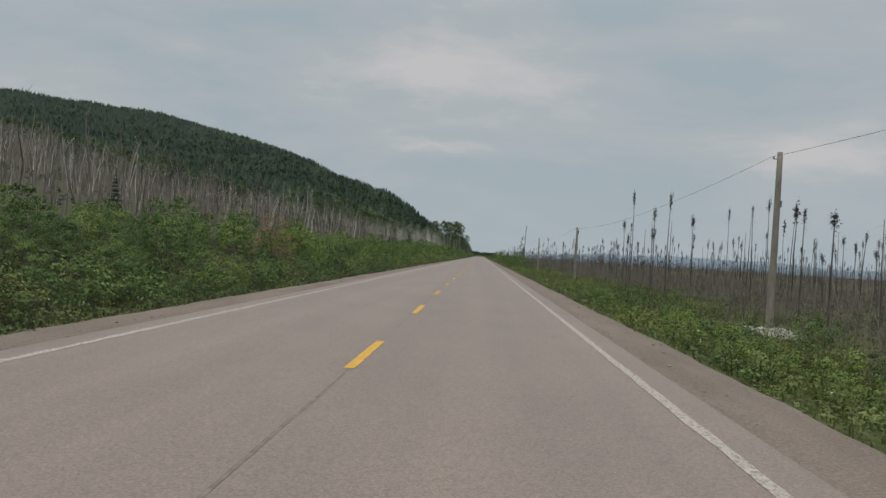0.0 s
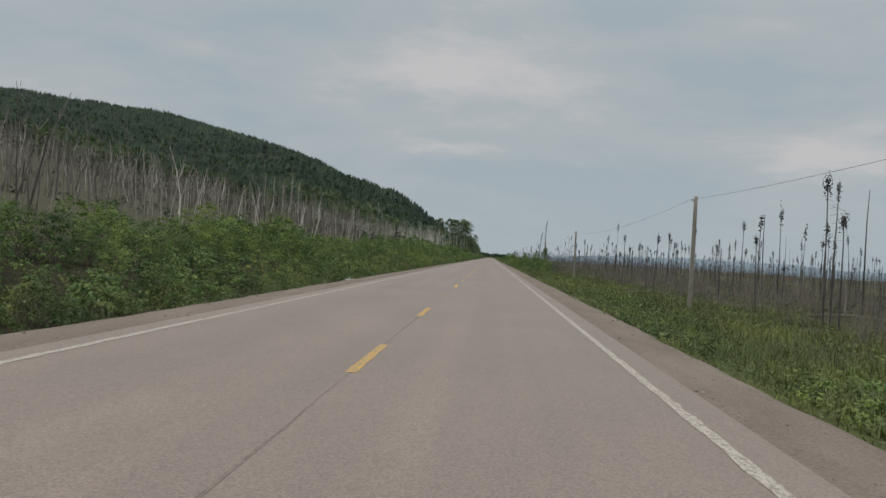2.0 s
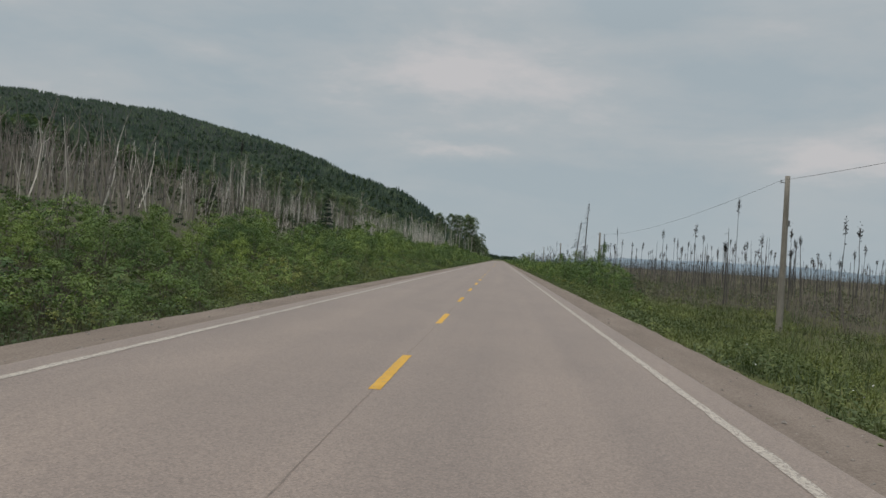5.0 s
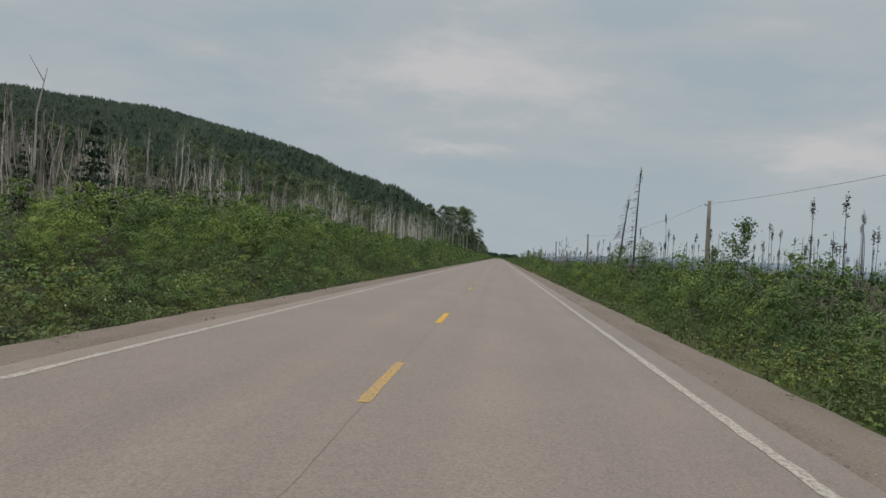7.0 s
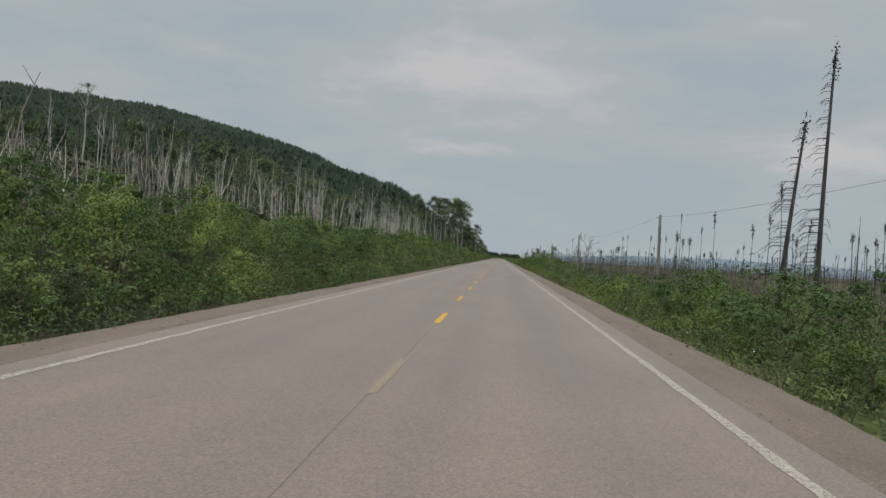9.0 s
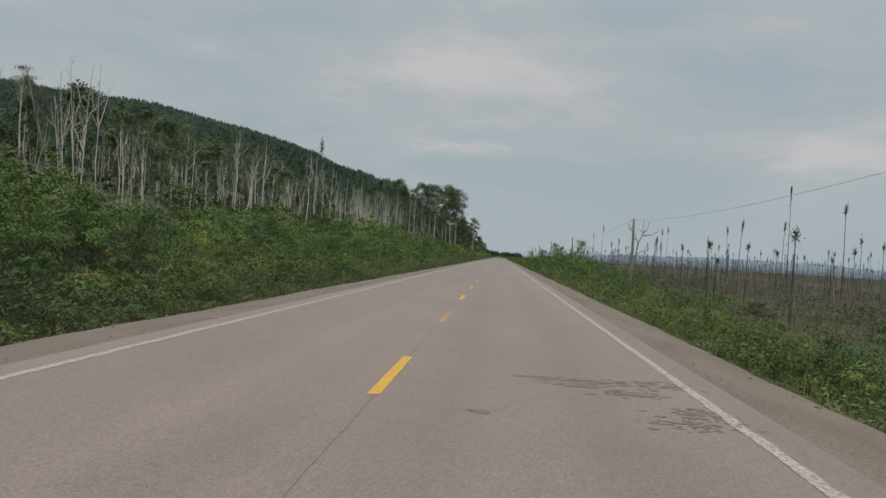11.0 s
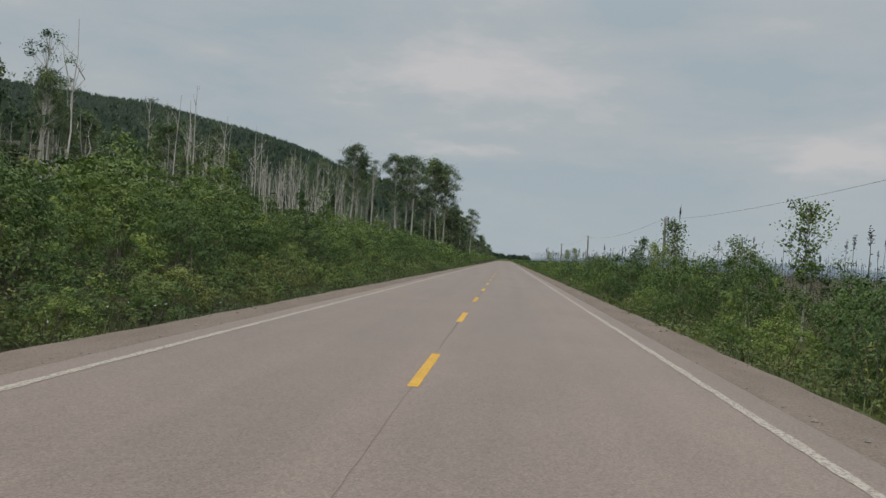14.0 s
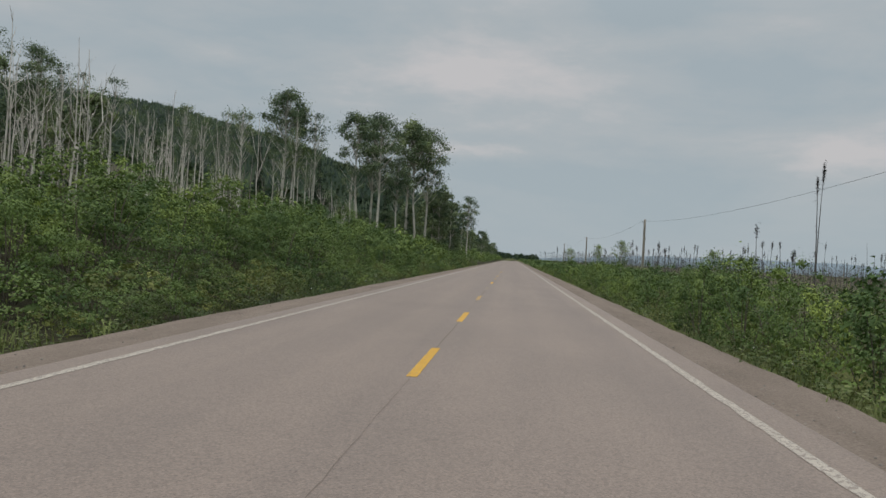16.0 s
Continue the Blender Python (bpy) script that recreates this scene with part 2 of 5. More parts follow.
def ground_material():
    """Moss, grass and dead litter in patches."""
    m, nt, N, L, b = mat("boggy_ground")
    n = noise_node(N, L, 0.12, 8, 0.62)
    r = ramp_node(N, [(0.3, (0.070, 0.072, 0.036)), (0.45, (0.115, 0.130, 0.050)), (0.58, (0.145, 0.150, 0.062)), (0.72, (0.135, 0.115, 0.080))])
    L(n.outputs[0], r.inputs[0])
    f = noise_node(N, L, 3.0, 6, 0.7)
    rf = ramp_node(N, [(0.3, (0.6, 0.62, 0.6)), (0.7, (1.3, 1.3, 1.2))])
    L(f.outputs[0], rf.inputs[0])
    # brown peat and litter out on the bog
    gp = N("ShaderNodeNewGeometry"); sp = N("ShaderNodeSeparateXYZ"); L(gp.outputs["Position"], sp.inputs[0])
    mr = N("ShaderNodeMapRange"); mr.inputs[1].default_value, mr.inputs[2].default_value = 10.0, 17.0
    L(sp.outputs[0], mr.inputs[0])
    ml = N("ShaderNodeMapRange"); ml.inputs[1].default_value, ml.inputs[2].default_value = -5.4, -6.6
    L(sp.outputs[0], ml.inputs[0])
    mh = N("ShaderNodeMapRange"); mh.inputs[1].default_value, mh.inputs[2].default_value = -15.0, -24.0
    L(sp.outputs[0], mh.inputs[0])
    # litter under the hill-side alders, its colour darkened to deepen the shade there
    c = mixc(N, L, ml.outputs[0], r.outputs[0], (0.056, 0.052, 0.032))
    c = mixc(N, L, mh.outputs[0], c, (0.118, 0.108, 0.080))
    c = mixc(N, L, mr.outputs[0], c, (0.118, 0.108, 0.070))
    L(mixc(N, L, 1.0, c, rf.outputs[0], 'MULTIPLY'), b.inputs["Base Color"])
    b.inputs["Roughness"].default_value = 1.0
    b.inputs["Specular IOR Level"].default_value = 0.1
    bump(N, L, b, f.outputs[0], 0.8, 0.25)
    return m


def mountain_material():
    m, nt, N, L, b = mat("forest_floor_far")
    n = noise_node(N, L, 0.012, 8, 0.65)
    r = ramp_node(N, [(0.3, (0.040, 0.051, 0.042)), (0.52, (0.048, 0.060, 0.048)), (0.7, (0.058, 0.071, 0.054))])
    L(n.outputs[0], r.inputs[0])
    L(r.outputs[0], b.inputs["Base Color"])
    b.inputs["Roughness"].default_value = 1.0
    b.inputs["Specular IOR Level"].default_value = 0.05
    f = noise_node(N, L, 0.08, 6, 0.7)
    bump(N, L, b, f.outputs[0], 1.0, 6.0)
    return m


def plain(name, col, rough=0.8, metal=0.0, spread=0.15, scale=4.0):
    m, nt, N, L, b = mat(name)
    n = noise_node(N, L, scale, 4)
    r = ramp_node(N, [(0.3, tuple(c * (1 - spread) for c in col)), (0.7, tuple(min(1, c * (1 + spread)) for c in col))])
    L(n.outputs[0], r.inputs[0]); L(r.outputs[0], b.inputs["Base Color"])
    b.inputs["Roughness"].default_value, b.inputs["Metallic"].default_value = rough, metal
    return m


ASPHALT = asphalt_material()
YELLOW = paint_material("yellow_road_paint", (0.70, 0.37, 0.035), (0.80, 0.45, 0.055), 0.37)
YELLOW_WORN = paint_material("worn_yellow_road_paint", (0.66, 0.36, 0.045), (0.74, 0.43, 0.07), 0.46)
YELLOW_FADED_FAR = paint_material("faded_and_far_yellow_road_paint", (0.52, 0.32, 0.09), (0.60, 0.40, 0.13), 0.53)
WHITE = paint_material("white_road_paint", (0.49, 0.43, 0.362), (0.58, 0.512, 0.436), 0.45)
GRAVEL = gravel_material("shoulder_gravel", (0.170, 0.130, 0.105), (0.248, 0.196, 0.160), (0.34, 0.278, 0.232))
PALE_GRAVEL = gravel_material("pale_gravel", (0.28, 0.26, 0.22), (0.42, 0.39, 0.34), (0.55, 0.52, 0.46))
PEBBLE = bark("pebble", (0.2, 0.17, 0.15), (0.36, 0.33, 0.3), 20)
SEAL = plain("crack_seal", (0.230, 0.183, 0.152), 0.85, 0, 0.3, 6)
DARKPATCH = gravel_material("broken_asphalt", (0.222, 0.188, 0.170), (0.265, 0.226, 0.204), (0.308, 0.263, 0.237))
GROUND = ground_material()
FARGROUND = mountain_material()
ALDER = foliage("alder_leaves", (0.074, 0.100, 0.040), (0.154, 0.198, 0.079), (0.265, 0.316, 0.128))
BRIGHT = foliage("young_birch_leaves", (0.096, 0.126, 0.044), (0.180, 0.222, 0.083), (0.280, 0.322, 0.132))
HERB = foliage("verge_herb_leaves", (0.110, 0.116, 0.054), (0.165, 0.174, 0.080), (0.235, 0.236, 0.118), 0.5)
MEADOW = foliage("meadow_herb_leaves", (0.118, 0.132, 0.054), (0.152, 0.164, 0.068), (0.196, 0.200, 0.090), 0.4)
BOG = foliage("bog_shrub_leaves", (0.104, 0.102, 0.060), (0.134, 0.130, 0.077), (0.170, 0.160, 0.100), 0.1)
RUST = foliage("withered_leaves", (0.25, 0.155, 0.108), (0.33, 0.215, 0.152), (0.42, 0.29, 0.21), cell=3.0)
ASPEN = foliage("aspen_leaves", (0.124, 0.148, 0.098), (0.170, 0.197, 0.131), (0.222, 0.250, 0.168))
CONIFER = foliage("spruce_needles", (0.078, 0.098, 0.080), (0.090, 0.111, 0.088), (0.104, 0.126, 0.098), trans=0.2)
UNDER = foliage("undergrowth_leaves", (0.052, 0.066, 0.040), (0.074, 0.090, 0.052), (0.104, 0.122, 0.068), 0.1, trans=0.12)
NEEDLE = foliage("dark_spruce_needles", (0.030, 0.042, 0.032), (0.042, 0.057, 0.042), (0.058, 0.075, 0.054), trans=0.08)
# hill spruces: base colour lightened and blued to stand in for distance haze
HILLWOOD = foliage("hazed_hill_spruce_needles", (0.080, 0.104, 0.090), (0.094, 0.120, 0.101), (0.108, 0.135, 0.112), 0.01, trans=0.2, cell=0.02)
FOREST = foliage("forest_crowns", (0.074, 0.095, 0.072), (0.087, 0.109, 0.080), (0.100, 0.123, 0.088), 0.02, trans=0.35, cell=0.09)
PETAL = plain("white_petals", (0.75, 0.74, 0.70), 0.7)
GOLD = plain("yellow_petals", (0.45, 0.37, 0.08), 0.7)
STEM = bark("shrub_stem", (0.09, 0.07, 0.05), (0.2, 0.17, 0.14))
PALEBARK = bark("bleached_dead_wood", (0.40, 0.37, 0.33), (0.72, 0.68, 0.62), 3.0, low=0.3)
DRIFT = bark("bleached_driftwood", (0.48, 0.45, 0.40), (0.68, 0.65, 0.60), 5.0)
STONE = bark("fieldstone", (0.22, 0.20, 0.175), (0.40, 0.37, 0.33), 9.0)
BIRCHDEAD = bark("barkless_dead_birch", (0.42, 0.39, 0.35), (0.74, 0.70, 0.64), 3.0, low=0.72)
BRUSHWOOD = bark("sapling_brush_wood", (0.135, 0.115, 0.098), (0.23, 0.205, 0.178), 3.0)
GREYBARK = bark("grey_dead_wood", (0.15, 0.130, 0.112), (0.33, 0.295, 0.26), 3.0, low=0.45)
BAREWOOD = bark("barkless_grey_wood", (0.16, 0.145, 0.13), (0.32, 0.30, 0.28), 3.0)
CHAR = bark("burnt_spruce_wood", (0.045, 0.042, 0.040), (0.13, 0.12, 0.112), 4.0)
TWIG = bark("dead_twigs", (0.030, 0.029, 0.028), (0.075, 0.070, 0.066), 4.0)
BIRCHBARK = bark("pale_poplar_bark", (0.44, 0.42, 0.37), (0.72, 0.69, 0.62), 4.0)
POLEWOOD = bark("weathered_pole_wood", (0.20, 0.182, 0.155), (0.32, 0.295, 0.255), 8.0)
CABLE = plain("black_cable", (0.05, 0.05, 0.055), 0.6)
STEEL = plain("galvanised_steel", (0.3, 0.3, 0.3), 0.45, 0.8)
# aerial haze over the far shore is part of this base colour
HAZEBLUE = plain("hazed_distant_shore", (0.29, 0.36, 0.42), 1.0, 0, 0.06, 0.003)


# ---- mesh helpers ----
RNG = np.random.default_rng(7)


class Geo:
    """Vertices, quads and triangles gathered for one mesh."""

    def __init__(self):
        self.v, self.q, self.t, self.n = [], [], [], 0

    def add(self, v, q=None, t=None):
        v = np.asarray(v, float).reshape(-1, 3)
        if q is not None and len(q):
            self.q.append(np.asarray(q, np.int64) + self.n)
        if t is not None and len(t):
            self.t.append(np.asarray(t, np.int64) + self.n)
        self.v.append(v)
        self.n += len(v)
        return self

    def arrays(self):
        return (np.concatenate(self.v), np.concatenate(self.q) if self.q else np.zeros((0, 4), np.int64),
                np.concatenate(self.t) if self.t else np.zeros((0, 3), np.int64))

    def mesh(self, name, material, smooth=False):
        v, q, t = self.arrays()
        me = bpy.data.meshes.new(name)
        me.vertices.add(len(v)); me.vertices.foreach_set("co", v.astype(np.float32).ravel())
        me.loops.add(4 * len(q) + 3 * len(t))
        me.loops.foreach_set("vertex_index", np.concatenate([q.ravel(), t.ravel()]).astype(np.int32))
        me.polygons.add(len(q) + len(t))
        me.polygons.foreach_set("loop_start", np.concatenate([np.arange(len(q)) * 4, 4 * len(q) + np.arange(len(t)) * 3]).astype(np.int32))
        me.update(calc_edges=True)
        me.validate()
        me.polygons.foreach_set("use_smooth", np.full(len(me.polygons), smooth))
        me.materials.append(material)
        return me


def part(name, geo, material, parent=None, label="", smooth=False):
    ob = new(name, geo.mesh(name, material, smooth))
    if parent is not None:
        ob.parent = parent
    if label:
        ob["label"] = label
    return ob


def tube(geo, pts, radii, sides=5, cap=True):
    pts, radii = np.asarray(pts, float), np.asarray(radii, float)
    k = len(pts)
    d = np.gradient(pts, axis=0)
    d /= np.linalg.norm(d, axis=1, keepdims=True) + 1e-9
    ref = np.where(np.abs(d[:, 2:3]) > 0.9, [[1.0, 0, 0]], [[0, 0, 1.0]])
    a = np.cross(d, ref); a /= np.linalg.norm(a, axis=1, keepdims=True) + 1e-9
    b = np.cross(d, a)
    th = np.arange(sides) * 2 * np.pi / sides
    ring = a[:, None, :] * np.cos(th)[None, :, None] + b[:, None, :] * np.sin(th)[None, :, None]
    v = (pts[:, None, :] + ring * radii[:, None, None]).reshape(-1, 3)
    i, j = np.meshgrid(np.arange(k - 1), np.arange(sides), indexing="ij")
    j2 = (j + 1) % sides
    q = np.stack([i * sides + j, i * sides + j2, (i + 1) * sides + j2, (i + 1) * sides + j], -1).reshape(-1, 4)
    t = []
    if cap:
        v = np.vstack([v, pts[-1:]])
        e, o = len(v) - 1, (k - 1) * sides
        t = [(o + s, o + (s + 1) % sides, e) for s in range(sides)]
    geo.add(v, q, t)


def leaves(geo, centres, size, flat=0.0, rng=RNG, out=None, tri=False, spread=0.55):
    """One small leaf at every centre. It faces the way given by out, roughly, or any way; tri: three-cornered, for far foliage."""
    n = len(centres)
    c = np.asarray(centres)
    nrm = rng.normal(size=(n, 3)) * spread
    if out is not None:
        nrm += out
    nrm /= np.linalg.norm(nrm, axis=1, keepdims=True) + 1e-9
    a = np.cross(nrm, rng.normal(size=(n, 3)))
    a /= np.linalg.norm(a, axis=1, keepdims=True) + 1e-9
    b = np.cross(nrm, a)
    s = size * rng.uniform(0.6, 1.3, (n, 1))
    if tri:
        v = np.stack([c - a * s, c + a * s * 0.8 + b * s * 0.75, c + a * s * 0.8 - b * s * 0.75], 1).reshape(-1, 3)
        geo.add(v, None, np.arange(3 * n).reshape(n, 3))
    else:
        v = np.stack([c - a * s, c + b * s * 0.62 + nrm * s * 0.15, c + a * s, c - b * s * 0.62 + nrm * s * 0.15], 1).reshape(-1, 3)
        geo.add(v, np.arange(4 * n).reshape(n, 4))


def scatter(geo, template, pos, rot, sx, sz, tilt=None):
    """Adds a copy of the template's mesh at each place, turned about the vertical and scaled."""
    v, q, t = template
    n, k = len(pos), len(v)
    if n == 0:
        return
    c, s = np.cos(rot)[:, None], np.sin(rot)[:, None]
    x = (v[None, :, 0] * c - v[None, :, 1] * s) * sx[:, None] + pos[:, 0:1]
    y = (v[None, :, 0] * s + v[None, :, 1] * c) * sx[:, None] + pos[:, 1:2]
    z = v[None, :, 2] * sz[:, None] + pos[:, 2:3]
    if tilt is not None:
        x = x + tilt[:, 0:1] * v[None, :, 2] * sz[:, None]
        y = y + tilt[:, 1:2] * v[None, :, 2] * sz[:, None]
    off = (np.arange(n) * k)[:, None, None]
    geo.add(np.stack([x, y, z], -1).reshape(-1, 3), (q[None] + off).reshape(-1, 4) if len(q) else None,
            (t[None] + off).reshape(-1, 3) if len(t) else None)


def empty(name):
    return new(name)


PATTERNS = []


class Planter:
    """Sets copies of a thing down at many places; the pattern itself is cleared away at the end."""

    def __init__(self, root):
        self.root = root
        PATTERNS.append(root)

    def put(self, x, y, z, rz=0.0, s=1.0, sz=None, lean=(0.0, 0.0)):
        m = pose(x, y, z, lean[0], lean[1], rz) @ Matrix.Diagonal((s, s, sz or s, 1))
        return copy_thing(self.root, m)


# ---- lie of the land ----
def wave(x, y, k, seed):
    return (np.sin(x * k + 1.3 * seed) * np.cos(y * k * 0.83 + 2.1 * seed) + 0.5 * np.sin(x * k * 2.3 + y * k * 1.9 + seed)
            + 0.25 * np.cos(x * k * 4.1 - y * k * 3.7 + 3 * seed))


RIDGE_U = [40, 90, 140, 241, 516, 846, 1560, 2380, 3400]
RIDGE_H = [0, 14, 52, 124, 236, 390, 575, 655, 700]
RIDGE_Y = [1850, 1880, 1900, 2100, 2900, 3600, 4000, 4000, 4000]


def ground_z(x, y):
    x, y = np.asarray(x, float), np.asarray(y, float)
    u = -x
    left = np.interp(u, [0, 4.6, 5.3, 6.2, 8, 10, 14, 20, 40, 100, 200, 350, 600, 1200, 3000],
                     [-0.3, -0.3, -0.16, -0.45, -0.3, 0.05, 0.6, 1.5, 4.4, 15.5, 38, 72, 100, 120, 130])
    right = np.interp(x, [0, 4.6, 5.3, 6.2, 8, 12, 30, 100, 400, 1500, 5000],
                      [-0.3, -0.3, -0.16, -0.5, -0.85, -0.95, -1.2, -1.3, -2.0, -8, -20])
    base = np.where(x < 0, left, right)
    d = np.clip((np.abs(x) - 6) / 12, 0, 1)
    base = base + d * 0.16 * wave(x, y, 0.35, 1) + np.clip((u - 40) / 100, 0, 1) * 1.5 * wave(x, y, 0.03, 2)
    ridge_h = np.interp(u, RIDGE_U, RIDGE_H)
    ridge_y = np.interp(u, RIDGE_U, RIDGE_Y)
    f = np.clip((y - 900) / (ridge_y - 900), 0, 1)
    back = np.clip((y - ridge_y) / 1500, 0, 1)
    hill = ridge_h * (f * f * (3 - 2 * f)) * (1 - 0.5 * back) + np.clip(u / 400, 0, 1) * f * 6 * wave(x, y, 0.008, 4)
    hill = np.where(y > 905, hill, -99.0)
    # low wooded rise across the end of the road
    rise = 13 * np.clip((y - 1150) / 500, 0, 1) * np.clip((165 - np.abs(x + 140)) / 120, 0, 1)
    return np.maximum(base, hill) + rise


def gz(x, y):
    return float(ground_z(x, y))


# ---- ground, road, shoulders ----
def grid_axis(*pieces):
    return np.unique(np.concatenate([np.linspace(a, b, n) for a, b, n in pieces]))


def sheet(name, xs, ys, material, zf, smooth=True):
    X, Y = np.meshgrid(xs, ys, indexing="ij")
    g = Geo()
    nx, ny = len(xs), len(ys)
    i, j = np.meshgrid(np.arange(nx - 1), np.arange(ny - 1), indexing="ij")
    q = np.stack([i * ny + j, (i + 1) * ny + j, (i + 1) * ny + j + 1, i * ny + j + 1], -1).reshape(-1, 4)
    g.add(np.stack([X, Y, zf(X, Y)], -1).reshape(-1, 3), q)
    return part(name, g, material, None, "", smooth)


ground = sheet("ground", grid_axis((-3400, -300, 60), (-300, -60, 26), (-60, -20, 20), (-20, -4, 18), (-4, 4, 3), (4, 20, 18), (20, 120, 24), (120, 1000, 30), (1000, 4600, 14)),
               grid_axis((-400, -20, 12), (-20, 560, 190), (560, 1200, 50), (1200, 4300, 110), (4300, 4700, 5)), GROUND, ground_z)
ground.data.materials.append(FARGROUND)
_me = ground.data
_cx = np.empty(len(_me.polygons) * 3); _me.polygons.foreach_get("center", _cx); _cx = _cx.reshape(-1, 3)
_me.polygons.foreach_set("material_index", ((_cx[:, 0] < -45) & ((_cx[:, 1] > 900) | (_cx[:, 0] < -180))).astype(np.int32))
tagged(ground, "mossy boggy ground sloping up to a wooded hill", "ground", kind="structure")

ROAD_END = 1180.0


def slab(name, xs_z, y0, y1, step, material, ragged=0.0, seed=0.0):
    """A strip along the road with a cross-section of (x, z) points; the outermost edge may wander."""
    ys = np.arange(y0, y1 + step * 0.5, step)
    n, k = len(ys), len(xs_z)
    v = np.zeros((n, k, 3))
    for c, (x, z) in enumerate(xs_z):
        v[:, c, 0], v[:, c, 1], v[:, c, 2] = x, ys, z
    if ragged:
        w = ragged * (0.5 * np.sin(ys * 0.31 + seed) + 0.35 * np.sin(ys * 0.97 + 2 * seed) + 0.35 * np.sin(ys * 2.7 + seed * 3))
        sgn = np.sign(xs_z[0][0] + xs_z[-1][0])
        for c in (range(k - 3, k) if sgn > 0 else range(3)):
            v[:, c, 0] += sgn * w
    i, j = np.meshgrid(np.arange(n - 1), np.arange(k - 1), indexing="ij")
    q = np.stack([i * k + j, i * k + j + 1, (i + 1) * k + j + 1, (i + 1) * k + j], -1).reshape(-1, 4)
    g = Geo().add(v.reshape(-1, 3), q)
    return part(name, g, material, None, "", False)


road = slab("road", [(-3.98, -0.3), (-3.98, -0.012), (-3.9, 0.0), (3.9, 0.0), (3.98, -0.012), (3.98, -0.3)], -60, ROAD_END, 2.0, ASPHALT)
tagged(road, "two-lane road of pale worn grey asphalt", "road", kind="structure")
for sgn, nm in ((-1, "west"), (1, "east")):
    prof = [(sgn * 3.985, -0.3), (sgn * 3.985, -0.014), (sgn * 4.5, -0.03), (sgn * 5.0, -0.055), (sgn * 5.12, -0.09), (sgn * 5.5, -0.4)]
    if sgn < 0:
        prof = prof[::-1]
    sh = slab("road_shoulder_" + nm, prof, -60, ROAD_END, 0.6, GRAVEL, 0.065, 1.7 + sgn)
    tagged(sh, "brownish compacted gravel road shoulder", "road shoulder", kind="structure")


def marking(geo, x, y0, y1, width, step, wob, z, seed):
    ys = np.linspace(y0, y1, max(2, int(round((y1 - y0) / step)) + 1))
    r = np.random.default_rng(seed)
    l = x - width / 2 + r.normal(0, wob, len(ys))
    rr = x + width / 2 + r.normal(0, wob, len(ys))
    n = len(ys)
    v = np.concatenate([np.stack([l, ys, np.full(n, z)], -1), np.stack([rr, ys, np.full(n, z)], -1)])
    i = np.arange(n - 1)
    geo.add(v, np.stack([i, n + i, n + i + 1, i + 1], -1))


for sgn in (-1, 1):
    g = Geo()
    marking(g, sgn * 3.5, -60, 620, 0.122, 0.3, 0.009, 0.004, 3 + sgn)
    marking(g, sgn * 3.5, 620, ROAD_END, 0.13, 10, 0.0, 0.004, 5 + sgn)
    part("edge_line", g, WHITE, road, "worn white edge line")
# three-metre yellow dashes every nine metres
DASH_SHIFT = {0: 0.05, 1: 0.33, 2: 0.57, 3: 0.10, 4: 0.14, 5: 0.18, 6: 0.13, 7: 0.16, 8: 0.01, 9: -0.08, 10: 0.26, 11: 0.10, 12: -0.02, 13: 0.34, 19: 0.15, 20: -0.14, 21: -0.21, 22: 0.31, 23: 0.45, 24: 0.03, 25: 0.60, 31: 0.01, 32: 0.12, 33: 0.29, 34: 0.46, 35: 0.26, 36: 0.29, 37: 0.30, 38: -0.09, 39: 0.04, 40: 0.13, 41: 0.20, 42: 0.22, 43: 0.43, 44: -0.03, 45: -0.19, 46: -0.12, 47: -0.08, 48: 0.09, 49: -0.46}
dash_meshes = []
for k in range(5):
    g = Geo()
    marking(g, 0.0, 0.0, 3.1, 0.13, 0.15, 0.0022, 0.004, 40 + k)
    dash_meshes.append(g.mesh("lane_dash", YELLOW))
g = Geo()
marking(g, 0.0, 0.0, 3.0, 0.125, 0.15, 0.004, 0.004, 47)
worn_dash = g.mesh("lane_dash", YELLOW_WORN)
g = Geo()
marking(g, 0.0, 0.0, 2.9, 0.12, 0.15, 0.004, 0.004, 48)
faded_and_far_dash = g.mesh("lane_dash", YELLOW_FADED_FAR)
# every dash past k 56 is paled in colour to imitate distance haze
for k in range(-4, 128):
    d = new("lane_dash", faded_and_far_dash if k in (8, 23, 27, 51, 55) or k > 56 else worn_dash if k in (6, 7, 10, 21, 24, 25, 26, 34, 40, 47, 50, 53) else dash_meshes[(k * 7) % 5])
    d.parent = road
    d.location = (0.012 * math.sin(k * 1.7), 9.146 + 9.0 * k + DASH_SHIFT.get(k, 0.0), 0.0)
# the seam down the middle and a few sealed cracks
g = Geo()
ys = np.arange(-30, 640, 0.25)
xs = 0.015 * np.sin(ys * 0.17) + 0.004 * np.sin(ys * 1.9) + RNG.normal(0, 0.004, len(ys))
wd = 0.004 + 0.010 * np.clip(np.sin(ys * 0.37) + np.sin(ys * 0.11 + 1), 0, 1.5)
n = len(ys)
i = np.arange(n - 1)
g.add(np.concatenate([np.stack([xs - wd, ys, np.full(n, 0.0025)], -1), np.stack([xs + wd, ys, np.full(n, 0.0025)], -1)]),
      np.stack([i, n + i, n + i + 1, i + 1], -1))
part("centre_seam", g, SEAL, road, "dark seam between the lanes")


